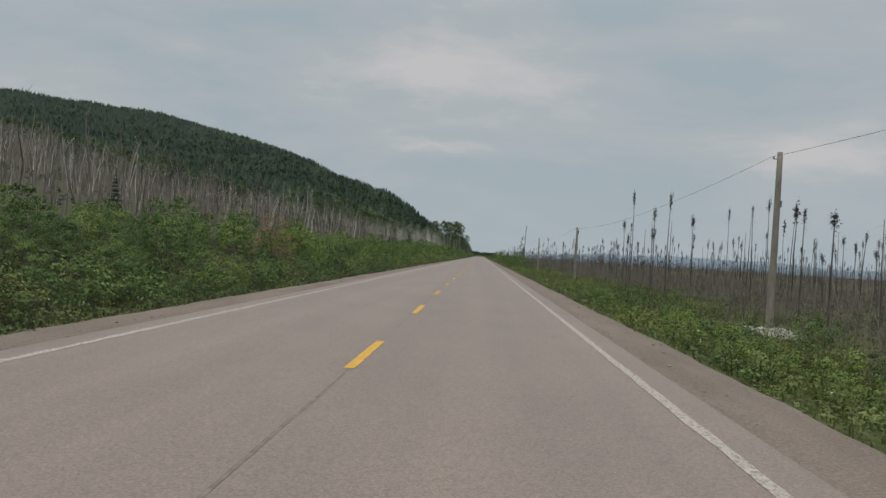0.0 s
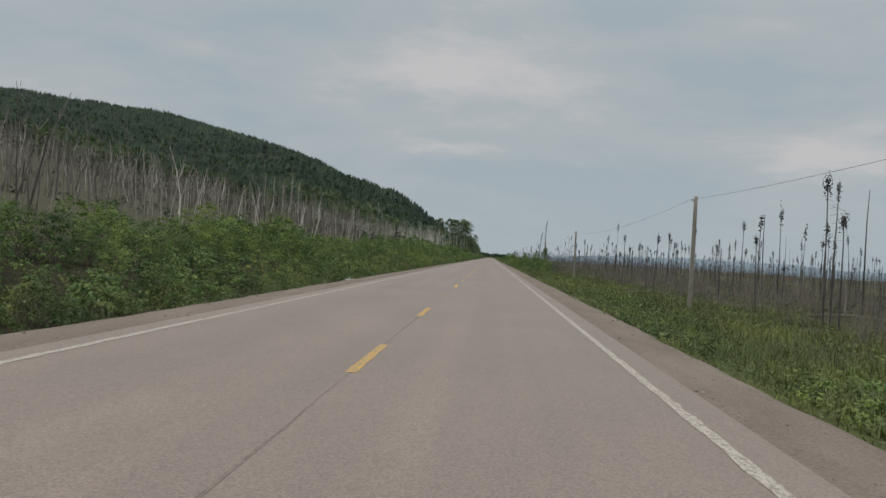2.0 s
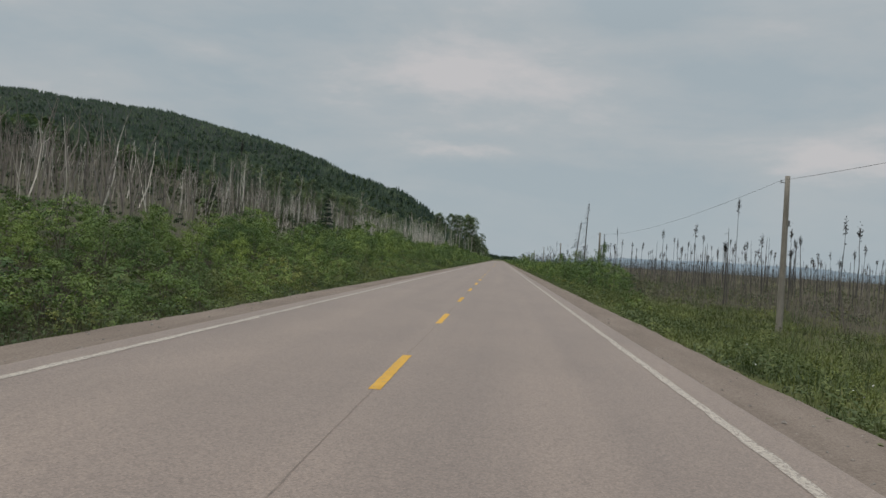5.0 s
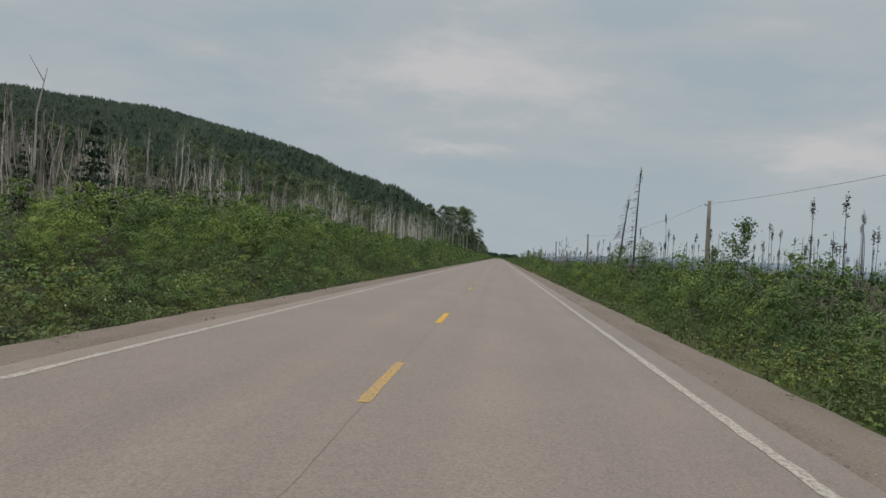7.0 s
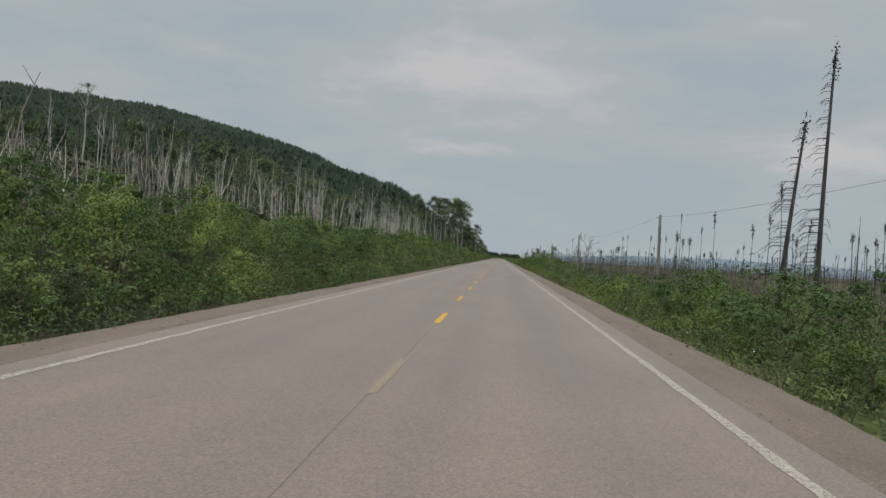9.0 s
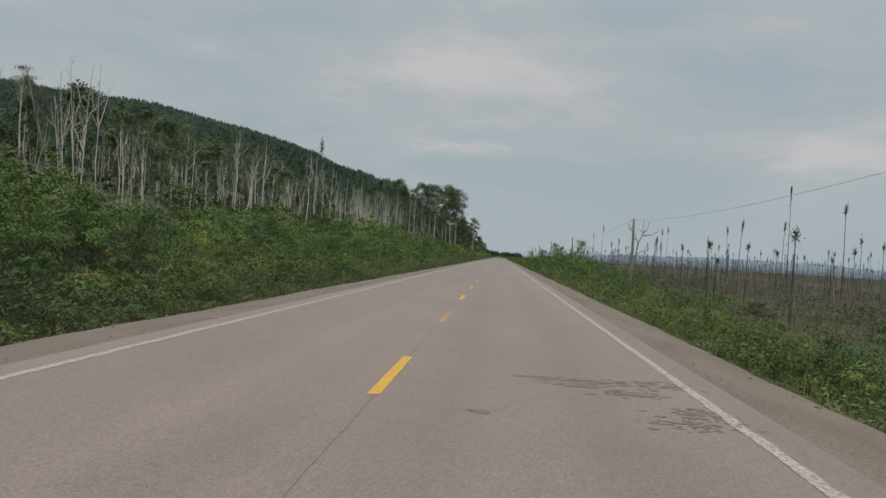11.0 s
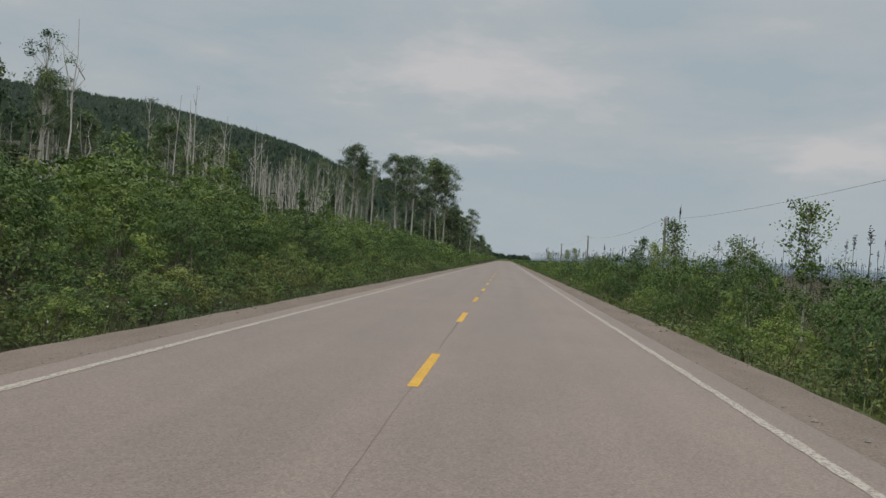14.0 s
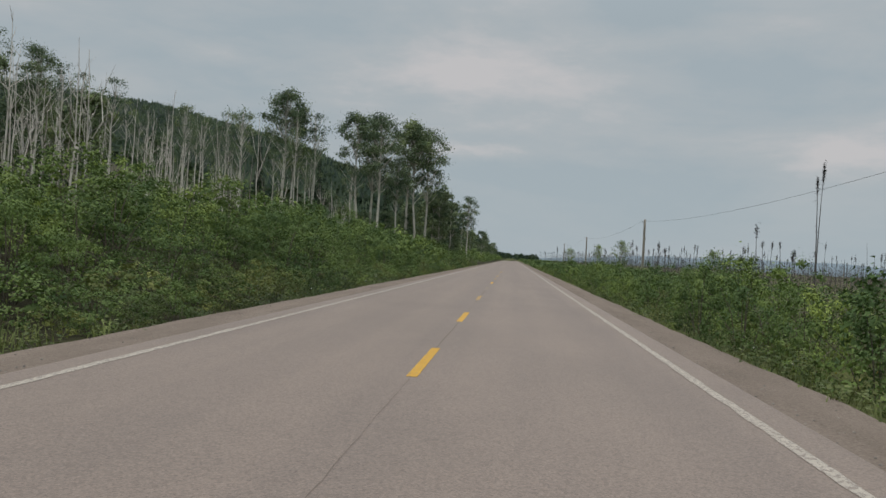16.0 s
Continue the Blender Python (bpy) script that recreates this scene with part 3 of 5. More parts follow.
def crack(pts, width, seed):
    """A wandering crack across the asphalt, as a thin dark ribbon."""
    r = np.random.default_rng(seed)
    pts = np.array(pts, float)
    t = np.linspace(0, len(pts) - 1, 14 * (len(pts) - 1) + 1)
    x = np.interp(t, np.arange(len(pts)), pts[:, 0]) + r.normal(0, 0.035, len(t))
    y = np.interp(t, np.arange(len(pts)), pts[:, 1]) + r.normal(0, 0.05, len(t))
    d = np.gradient(np.stack([x, y], -1), axis=0)
    d /= np.linalg.norm(d, axis=1, keepdims=True)
    w = (width * r.uniform(0.3, 1.3, len(t)))[:, None]
    nn = np.stack([-d[:, 1], d[:, 0]], -1) * w
    p = np.stack([x, y], -1)
    z = np.full((len(t), 1), 0.003)
    g = Geo()
    m = len(t)
    i = np.arange(m - 1)
    g.add(np.concatenate([np.hstack([p - nn, z]), np.hstack([p + nn, z])]), np.stack([i, m + i, m + i + 1, i + 1], -1))
    part("crack", g, SEAL, road, "dark crack in the asphalt")


def broken_patch(cx, cy, rx, ry, seed):
    """Crumbled spots, close together, where the surface has broken."""
    r = np.random.default_rng(seed)
    g = Geo()
    n = 7
    th = np.linspace(0, 2 * np.pi, n, endpoint=False)
    for q in range(60):
        px, py = cx + rx * r.normal(0, 0.6), cy + ry * r.normal(0, 0.7)
        if px > 3.8:
            continue
        k = r.uniform(0.008, 0.045) * (1 + r.normal(0, 0.3, n))
        v = np.stack([px + k * 1.5 * np.cos(th), py + k * np.sin(th), np.full(n, 0.0032 + 0.00002 * q)], -1)
        g.add(np.vstack([v, [[px, py, 0.0038 + 0.00002 * q]]]), None, [(a, (a + 1) % n, n) for a in range(n)])
    part("asphalt_patch", g, DARKPATCH, road, "dark broken patch in the asphalt")


# ---- plants ----
def bush_geo(h, w, clumps, leaf_n, leaf, seed, tri=True, skirt=0.06, fine=True):
    """A bush of rounded leafy lumps on thin stems, each lump leafy on its outside, with coarse dark foliage at the heart."""
    r = np.random.default_rng(seed)
    gs, gl = Geo(), Geo()
    lumps = max(6, int(clumps * 0.62))
    per = int(leaf_n * (1.2 if fine else 1.0)) // lumps
    for k in range(lumps):
        zf = skirt + (1 - skirt) * (k + r.uniform(0, 1)) / lumps
        az = k * 2.4 + r.uniform(-0.7, 0.7)
        rad = 0.5 * w * math.sqrt(max(0.0, 1 - zf ** 2.4)) * math.sqrt(r.uniform(0.3, 1)) * r.uniform(0.8, 1.15)
        c0 = np.array([rad * math.cos(az), rad * math.sin(az), zf * h * r.uniform(0.8, 0.95)])
        if k % 2 == 0:
            b0 = np.array([c0[0] * 0.15, c0[1] * 0.15, -0.12])
            mid = b0 + (c0 - b0) * np.array([0.4, 0.4, 0.65])
            tube(gs, [b0, mid, c0], np.array([0.0055 * h + 0.004, 0.004 * h + 0.003, 0.003]), 3, False)
        sg = (0.085 * w + 0.06 * h) * r.uniform(0.55, 1.3) * (1.1 - 0.35 * zf)
        d = r.normal(size=(per, 3))
        d /= np.linalg.norm(d, axis=1, keepdims=True) + 1e-9
        d[:, 2] = np.where(d[:, 2] < -0.3, -d[:, 2], d[:, 2])
        p = c0 + d * np.where(r.random((per, 1)) < 0.8, r.uniform(0.72, 1.08, (per, 1)), r.uniform(0.2, 0.72, (per, 1))) * sg * np.array([1.25, 1.25, 0.9])
        m = per // 2 if fine else per // 6
        dc = r.normal(size=(m, 3)); dc /= np.linalg.norm(dc, axis=1, keepdims=True) + 1e-9
        pc = c0 + dc * r.uniform(0.35, 0.62, (m, 1)) * sg * np.array([1.2, 1.2, 0.85])
        pc[:, 2] = np.maximum(pc[:, 2], 0.04)
        leaves(gl, pc, leaf * 0.78, 0.5, r, dc, tri, 0.5)
        # a few shoots stand up above the lump
        m = r.random(per) < 0.1
        p[m, 2] += r.uniform(0.3, 1.0, m.sum()) * sg * 1.2
        p[:, 2] = np.maximum(p[:, 2], 0.02)
        o = (p - [0, 0, 0.25 * h]) / [0.5 * w, 0.5 * w, 0.8 * h]
        o /= np.linalg.norm(o, axis=1, keepdims=True) + 1e-9
        leaves(gl, p, leaf * (0.58 if fine else 0.8), 0.5, r, d * 0.75 + o * 0.8 + np.array([0, 0, 0.15]), tri, 0.3)
    return gs, gl


def bush_thing(name, h, w, stems, leaf_n, leaf, seed, leaf_mat, label, category="bush", group=""):
    root = empty(name)
    gs, gl = bush_geo(h, w, stems, leaf_n, leaf, seed)
    tagged(part("branching", gs, STEM, root), kind="stuff")
    part("foliage", gl, leaf_mat, root)
    return tagged(root, label, category, group)


def left_top(y):
    """Height above the road of the thicket's top on the hill side, 12 m out, along the road."""
    return float(np.interp(y, [0, 40, 62, 66, 81, 118, 126, 133, 152, 180, 198, 205, 213, 220, 240, 262, 290, 306, 320, 327, 337, 358, 367, 377, 383, 387, 392, 398, 411, 420, 426, 430, 436, 446, 453, 472, 485, 540, 700],
                           [2.6, 2.8, 3.3, 2.2, 2.4, 3.2, 2.6, 2.4, 2.5, 2.6, 3.4, 1.9, 2.0, 3.2, 4.0, 4.1, 3.4, 3.2, 3.9, 3.4, 3.0, 2.9, 4.0, 4.0, 3.3, 3.2, 4.2, 3.6, 3.9, 4.9, 4.6, 3.6, 3.0, 4.0, 4.2, 3.9, 4.3, 3.7, 4.0]))


def left_height(x, y):
    """Bush height that brings the thicket's top to one even slope away from the road."""
    lump = 0.93 + 0.16 * math.sin(y * 0.83 + 0.6 * x) + 0.12 * math.sin(y * 0.37 + 1.3 * x + 2)
    return max(0.7, lump * (1.4 + (left_top(y) - 1.4) * (1.3 - x) / 13.3 - gz(x, y)))


def right_height(y):
    return float(np.interp(y, [0, 22, 34, 48, 62, 110, 180, 200, 207, 215, 240, 262, 290, 312, 350, 374, 386, 402, 420, 445, 458, 520, 700],
                           [0.75, 1.0, 0.85, 1.1, 0.55, 0.7, 0.6, 0.65, 2.1, 2.4, 2.4, 2.1, 1.7, 1.2, 1.2, 1.5, 2.25, 2.4, 2.5, 2.4, 2.15, 2.0, 1.8]))


# roadside thicket on the hill side: the front bushes one by one
front = [Planter(bush_thing("alder_bush", 2.0, 2.3, 46, 2200, 0.040, 100 + k, ALDER, "dense green alder bush with small oval leaves beside the road", "bush", "roadside alder bushes")) for k in range(3)]
front.append(Planter(bush_thing("birch_bush", 2.0, 1.9, 42, 2000, 0.037, 110, BRIGHT, "bright green young birch bush beside the road", "bush", "roadside alder bushes")))
r = np.random.default_rng(21)
y = 6.0
while y < 600:
    x = -r.uniform(8.2, 9.7)
    h = left_height(x, y) * r.uniform(0.42, 0.9) * (0.55 if 28 < y < 51 else 1.0)
    front[r.choice([0, 1, 2, 3], p=[0.3, 0.27, 0.27, 0.16])].put(x, y, gz(x, y), r.uniform(0, 360), h / 2.0 * r.uniform(0.9, 1.15), h / 2.0)
    y += r.uniform(2.6, 5.6)
# the withered brown bush
wb = bush_thing("withered_bush", 3.1, 3.0, 44, 2200, 0.058, 131, RUST, "withered bush with rust-brown leaves among green alders", "bush")
wb.matrix_basis = pose(-11.2, 49.6, gz(-11.2, 49.6), 0, 0, 30)

# behind them the rest of the thicket, too dense to count
tmpl = [bush_geo(3.0, 2.7, 40, 1400, 0.066, 200 + k, True, 0.2) for k in range(4)]
tl = [t[1].arrays() for t in tmpl]
ts = [t[0].arrays() for t in tmpl]
far_u = [bush_geo(2.0, 2.8, 10, 70, 0.27, 230 + k, True, 0.06, False)[1].arrays() for k in range(3)]
far_t = [bush_geo(3.0, 3.0, 30, 620, 0.10, 220 + k, True, 0.15)[1].arrays() for k in range(3)]
far_tt = [bush_geo(3.0, 3.0, 24, 300, 0.13, 225 + k, True, 0.1, False)[1].arrays() for k in range(3)]


def thicket(name, leaf_mat, n, xr, yr, hf, seed, templates, stems=None, label="", exclude=None, size=2.0):
    r = np.random.default_rng(seed)
    x = r.uniform(*xr, n)
    y = yr[0] + (yr[1] - yr[0]) * (np.arange(n) + r.uniform(-0.6, 1.6, n)) / n
    if exclude is not None:
        keep = ~exclude(x, y)
        x, y = x[keep], y[keep]
    z = ground_z(x, y)
    h = np.array([hf(a, b) for a, b in zip(x, y)]) * r.uniform(0.65, 1.1, len(x)) / size
    pick = r.integers(0, len(templates), len(x))
    rot = r.uniform(0, 2 * np.pi, len(x))
    wide = np.clip(h, 0.5, 1.5) * r.uniform(0.9, 1.3, len(x))
    g, gs = Geo(), Geo()
    for k in range(len(templates)):
        m = pick == k
        scatter(g, templates[k], np.stack([x, y, z], -1)[m], rot[m], wide[m], h[m])
        if stems:
            scatter(gs, stems[k], np.stack([x, y, z], -1)[m], rot[m], wide[m], h[m])
    ob = part(name, g, leaf_mat)
    tagged(ob, label, "thicket", kind="stuff")
    if stems:
        tagged(part("branching", gs, STEM, ob), kind="stuff")
    return ob


near_wb = lambda x, y: (y > 31) & (y < 52) & (x > -12.8)
thicket("alder_thicket", ALDER, 265, (-13.8, -10.4), (4, 580), lambda x, y: left_height(x, y) * 0.98, 31, tl, ts, "thicket of green alder bushes on the bank", near_wb, 3.0)
thicket("birch_thicket", BRIGHT, 150, (-14.2, -10.4), (4, 580), lambda x, y: left_height(x, y) * 0.98, 32, tl, ts, "thicket of bright young birch on the bank", near_wb, 3.0)
thicket("alder_thicket", ALDER, 330, (-19, -13), (0, 560), lambda x, y: left_height(x, y) * 0.98, 33, far_t, None, "thicket of green alder bushes on the bank", None, 3.0)
thicket("birch_thicket", BRIGHT, 260, (-22, -13), (0, 560), lambda x, y: left_height(x, y) * 0.98, 34, far_t, None, "thicket of bright young birch on the bank", None, 3.0)
thicket("alder_thicket", ALDER, 300, (-26, -7), (495, 1100), lambda x, y: 3.0 + 0.4 * abs(x + 7) ** 0.5, 35, far_tt, None, "far thicket of green bushes along the road", None, 3.0)
thicket("forest_undergrowth", UNDER, 1100, (-150, -22), (-10, 620), lambda x, y: 1.1 + (2.0 if y > 250 else 0), 36, far_u, None, "green undergrowth among dead trunks")

# low bushes on the bog side
low = [Planter(bush_thing("roadside_shrub", 1.2, 1.8, 40, 1440, 0.037, 140 + k, ALDER if k else BRIGHT, "low green leafy shrub on the road bank", "shrub", "roadside shrubs")) for k in range(3)]
r = np.random.default_rng(41)
y = 5.0
while y < 560:
    h = right_height(y) * r.uniform(0.5, 1.1)
    x = r.uniform(6.5, 8.6)
    k = 0 if (r.random() < 0.3 or y < 30) else r.integers(1, 3)
    if not (54 < y < 190 and r.random() < 0.85):
        low[k].put(x, y, gz(x, y), r.uniform(0, 360), np.clip(h / 1.2, 0.55, 1.35) * r.uniform(0.75, 1.15), h / 1.2)
    y += r.uniform(2.4, 5.0) * (1.4 if right_height(y) < 0.8 else 1.0)
# and in front of the alders on the hill side
low.append(Planter(bush_thing("roadside_shrub", 1.2, 1.7, 40, 1400, 0.036, 144, HERB, "low grey-green leafy shrub on the road bank", "shrub", "roadside shrubs")))
r = np.random.default_rng(42)
y = 6.0
while y < 570:
    x = -r.uniform(6.3, 8.1)
    h = r.uniform(0.65, 1.25) * (0.6 + 0.25 * (-x - 6.0)) * 1.15
    low[r.choice([0, 1, 2, 3], p=[0.12, 0.22, 0.22, 0.44])].put(x, y, gz(x, y), r.uniform(0, 360), np.clip(h / 1.2, 0.6, 1.3) * r.uniform(1.0, 1.5), h / 1.2)
    y += r.uniform(1.5, 3.2)
tmr = [bush_geo(1.9, 2.2, 32, 1024, 0.052, 240 + k) for k in range(4)]
trl, trs = [t[1].arrays() for t in tmr], [t[0].arrays() for t in tmr]
mid_r = [bush_geo(1.0, 2.2, 16, 192, 0.065, 270 + k, True, 0.06, False)[1].arrays() for k in range(3)]
far_r = [bush_geo(1.2, 2.4, 10, 60, 0.18, 250 + k, True, 0.06, False)[1].arrays() for k in range(3)]
def open_bank(x, y):
    """Stretches of the bank that grass holds against the shrubs."""
    return (np.interp(y, [0, 46, 56, 112, 120, 180, 202, 208, 286, 300, 352, 364], [0.2, 0.2, 1.01, 1.01, 0.9, 0.95, 0.95, 0, 0, 0.55, 0.55, 0]) > (0.5 + 0.5 * np.sin(x * 37.7 + y * 5.3)))


thicket("roadside_thicket", ALDER, 235, (8.0, 13), (4, 570), lambda x, y: right_height(y) * 1.26, 51, trl, trs, "green shrubs on the road bank", open_bank, 1.9)
thicket("roadside_thicket", BRIGHT, 120, (7.5, 14), (4, 570), lambda x, y: right_height(y) * 1.2, 52, trl, trs, "bright green shrubs on the road bank", open_bank, 1.9)
meadow = lambda x, y: (y > 42) & (y < 186) & (x < 17 + 3 * np.sin(y * 0.15)) & (np.sin(x * 91.7 + y * 13.3) < 0.75)
thicket("bog_shrubs", BOG, 520, (12, 26), (0, 480), lambda x, y: 0.6 + 0.45 * max(0.0, right_height(y) - 0.6), 53, mid_r, None, "low olive bog shrubs beside the road bank", meadow, 1.0)
thicket("bog_shrubs", HERB, 340, (8, 19), (0, 480), lambda x, y: 0.5 + 0.3 * max(0.0, right_height(y) - 0.6), 57, mid_r, None, "low yellow-green bog shrubs beside the road bank", meadow, 1.0)
thicket("bog_shrubs", BOG, 1700, (22, 70), (0, 600), lambda x, y: 0.8, 56, far_r, None, "low brownish bog shrubs among dead spruces", None, 1.2)
thicket("bog_shrubs", BOG, 900, (60, 320), (40, 900), lambda x, y: 1.2, 54, far_r, None, "low brownish bog shrubs among dead spruces", None, 1.2)
thicket("roadside_thicket", ALDER, 420, (7, 40), (500, 1100), lambda x, y: 2.0, 55, far_r, None, "far green shrubs along the road", None, 1.2)


# knee-high shrubs close along both shoulders
vg = [bush_geo(0.9, 1.45, 18, 250, 0.046, 260 + k, True, 0.02)[1].arrays() for k in range(4)]
for sgn, lm, sd, cnt in ((-1, ALDER, 56, 260), (-1, HERB, 57, 330), (1, ALDER, 58, 240), (1, HERB, 59, 240)):
    xr = (-8.6, -5.65) if sgn < 0 else (5.65, 8.0)
    thicket("verge_shrubs", lm, int(cnt * 1.25), xr, (3, 600), lambda x, y: 0.42 + 0.3 * (abs(x) - 5.5) + 0.2 * math.sin(y * 0.13 + x), sd, vg, None, "knee-high leafy shrubs along the road shoulder", meadow if sgn > 0 else None, 0.9)


vu = [bush_geo(0.8, 1.9, 16, 170, 0.07, 280 + k, True, 0.02, False)[1].arrays() for k in range(4)]
thicket("verge_undergrowth", ALDER, 900, (-13.5, -7.2), (3, 590), lambda x, y: 0.8, 63, vu, None, "low green undergrowth beneath the roadside alders", None, 0.8)


# weeds and grass along both shoulders
def weed_geo(h, n_leaf, n_blade, leaf, seed):
    r = np.random.default_rng(seed)
    g = Geo()
    c = r.normal(0, 1, (n_leaf, 3)) * [0.2, 0.2, 0]
    c[:, 2] = r.uniform(0.03, 1, n_leaf) ** 0.8 * h
    leaves(g, c, leaf, 0.3, r, np.tile([0, 0, 0.5], (n_leaf, 1)), True)
    for _ in range(n_blade):
        a = r.uniform(0, 2 * np.pi); b = r.normal(0, 0.12, 2); L = h * r.uniform(0.7, 1.3)
        d = np.array([np.cos(a), np.sin(a), 0]); s = np.array([-np.sin(a), np.cos(a), 0]) * 0.007
        p0 = np.array([b[0], b[1], -0.03]); p1 = p0 + d * L * 0.15 + [0, 0, L * 0.6]; p2 = p0 + d * L * 0.42 + [0, 0, L * 0.95]
        g.add([p0 - s, p0 + s, p1 + s, p1 - s, p2], [(0, 1, 2, 3)], [(3, 2, 4)])
    return g.arrays()


weeds = [weed_geo(0.42, 44, 7, 0.036, 300 + k) for k in range(5)]
for sgn, nm in ((-1, "hill"), (1, "bog")):
    r = np.random.default_rng(60 + sgn)
    n = 950
    yy = r.uniform(3, 480, n)
    off = np.abs(r.normal(0, 1.0, n))
    xx = sgn * (5.18 + 0.14 * np.sin(yy * 0.31) + off * 1.1)
    zz = np.minimum(ground_z(xx, yy), -0.05)
    hh = r.uniform(0.5, 1.25, n) * np.clip(0.55 + off * 0.55, 0.5, 1.7)
    g = Geo()
    pick = r.integers(0, 5, n)
    rot = r.uniform(0, 6.28, n)
    for k in range(5):
        m = pick == k
        scatter(g, weeds[k], np.stack([xx, yy, zz], -1)[m], rot[m], r.uniform(0.9, 1.6, m.sum()), hh[m])
    tagged(part("verge_weeds", g, HERB), "green and yellowish weeds and grass along the shoulder", "weeds", kind="stuff")
    # flowers
    for fm, cnt, lab in ((PETAL, 150, "small white daisies in the verge"), (GOLD, 90, "small yellow wildflowers in the verge")):
        yy = r.uniform(3, 480, cnt); yy += 3 * np.sin(yy * 0.2)
        xx = sgn * (5.35 + np.abs(r.normal(0, 0.6, cnt)))
        zz = ground_z(xx, yy) + r.uniform(0.25, 0.6, cnt)
        g = Geo()
        leaves(g, np.stack([xx, yy, zz], -1), 0.019, 1.0, r)
        leaves(g, np.stack([xx, yy, zz], -1), 0.019, 1.0, r)
        tagged(part("verge_flowers", g, fm), lab, "flowers", kind="stuff")
# open yellow-green grass between the bank and the bog
r = np.random.default_rng(65)
n = 800
yy = r.uniform(0, 420, n); xx = r.uniform(7, 26, n)
g = Geo()
pick = r.integers(0, 5, n); rot = r.uniform(0, 6.28, n); zz = ground_z(xx, yy)
for k in range(5):
    m = pick == k
    scatter(g, weeds[k], np.stack([xx, yy, zz], -1)[m], rot[m], r.uniform(1.2, 2.4, m.sum()), r.uniform(0.7, 1.5, m.sum()))
tagged(part("bog_grass", g, HERB), "yellow-green tufts of bog grass and weeds", "grass", kind="stuff")

# tall herbs where the bank is open
def herb_clump(seed):
    r = np.random.default_rng(seed)
    g = Geo()
    for _ in range(9):
        b = r.normal(0, 0.22, 2); lean = r.normal(0, 0.14, 2); L = r.uniform(0.55, 1.0)
        tube(g, [(b[0], b[1], -0.05), (b[0] + lean[0] * L, b[1] + lean[1] * L, L)], [0.006, 0.003], 3, False)
        a = r.uniform(0.1, 1.0, 13)
        c = np.stack([b[0] + lean[0] * L * a, b[1] + lean[1] * L * a, a * L], -1) + r.normal(0, 0.055, (13, 3)) * [1, 1, 0.4]
        leaves(g, c, 0.040, 0.2, r, np.tile([0, 0, 0.6], (13, 1)), True)
    return g.arrays()


def grass_clump(seed):
    r = np.random.default_rng(seed)
    g = Geo()
    n = 30
    b = r.normal(0, 0.30, (n, 2)); a = r.uniform(0, 6.28, n); H = r.uniform(0.4, 1.0, n); w = 0.005
    d = np.stack([np.cos(a), np.sin(a)], -1); s = np.stack([-np.sin(a), np.cos(a)], -1) * w
    lean = (r.uniform(0.05, 0.4, n) * H)[:, None]
    z = lambda f: (H * f)[:, None]
    p = np.concatenate([np.hstack([b - s, z(0) - 0.05]), np.hstack([b + s, z(0) - 0.05]), np.hstack([b + d * lean * 0.4 + s * 0.8, z(0.62)]), np.hstack([b + d * lean * 0.4 - s * 0.8, z(0.62)]), np.hstack([b + d * lean, z(1)])])
    i = np.arange(n)
    g.add(p, np.stack([i, n + i, 2 * n + i, 3 * n + i], -1), np.stack([3 * n + i, 2 * n + i, 4 * n + i], -1))
    return g.arrays()


gc = [grass_clump(350 + k) for k in range(5)]
r = np.random.default_rng(68)
for (xa, xb), cnt, hm, gm, lab in (((5.9, 11.0), 1100, 0.5, MEADOW, "soft yellow-green grass on the road bank"), ((5.7, 9.5), 600, 0.42, HERB, "grey-green grass on the road bank"), ((9.0, 22.0), 1100, 0.6, BOG, "brownish sedge at the edge of the bog")):
    yy = r.uniform(3, 480, cnt); xx = r.uniform(xa, xb, cnt)
    keep = r.random(cnt) < np.interp(yy, [0, 203, 209, 280, 292, 352, 364, 480], [1, 1, 0.35, 0.35, 1, 1, 0.4, 0.35])
    xx, yy = xx[keep], yy[keep]
    pick, rot, hh = r.integers(0, 5, len(xx)), r.uniform(0, 6.28, len(xx)), hm * r.uniform(0.6, 1.35, len(xx))
    g = Geo()
    for k in range(5):
        m = pick == k
        scatter(g, gc[k], np.stack([xx, yy, ground_z(xx, yy)], -1)[m], rot[m], r.uniform(1.0, 1.7, m.sum()), hh[m])
    tagged(part("bank_grass", g, gm), lab, "grass", kind="stuff")
# the open meadow beside the bog: short, dense and mottled
for gm, cnt, lab in ((MEADOW, 1500, "short yellow-green grass between road and bog"), (HERB, 1000, "short olive grass between road and bog"), (BOG, 700, "short brownish grass between road and bog")):
    yy = r.uniform(40, 190, cnt); xx = 5.6 + 13.5 * r.beta(1.0, 1.35, cnt)
    hh = r.uniform(0.16, 0.5, cnt) * np.clip(0.5 + 0.25 * (xx - 5.2), 0.5, 1.2)
    pick, rot = r.integers(0, 5, cnt), r.uniform(0, 6.28, cnt)
    g = Geo()
    for k in range(5):
        m = pick == k
        scatter(g, gc[k], np.stack([xx, yy, ground_z(xx, yy)], -1)[m], rot[m], r.uniform(1.3, 2.2, m.sum()), hh[m])
    tagged(part("meadow_grass", g, gm), lab, "grass", kind="stuff")
xx, yy = -r.uniform(5.6, 8.4, 1000), r.uniform(3, 480, 1000)
pick, rot, hh = r.integers(0, 5, 1000), r.uniform(0, 6.28, 1000), 0.4 * r.uniform(0.6, 1.35, 1000)
g = Geo()
for k in range(5):
    m = pick == k
    scatter(g, gc[k], np.stack([xx, yy, ground_z(xx, yy)], -1)[m], rot[m], r.uniform(1.0, 1.7, m.sum()), hh[m])
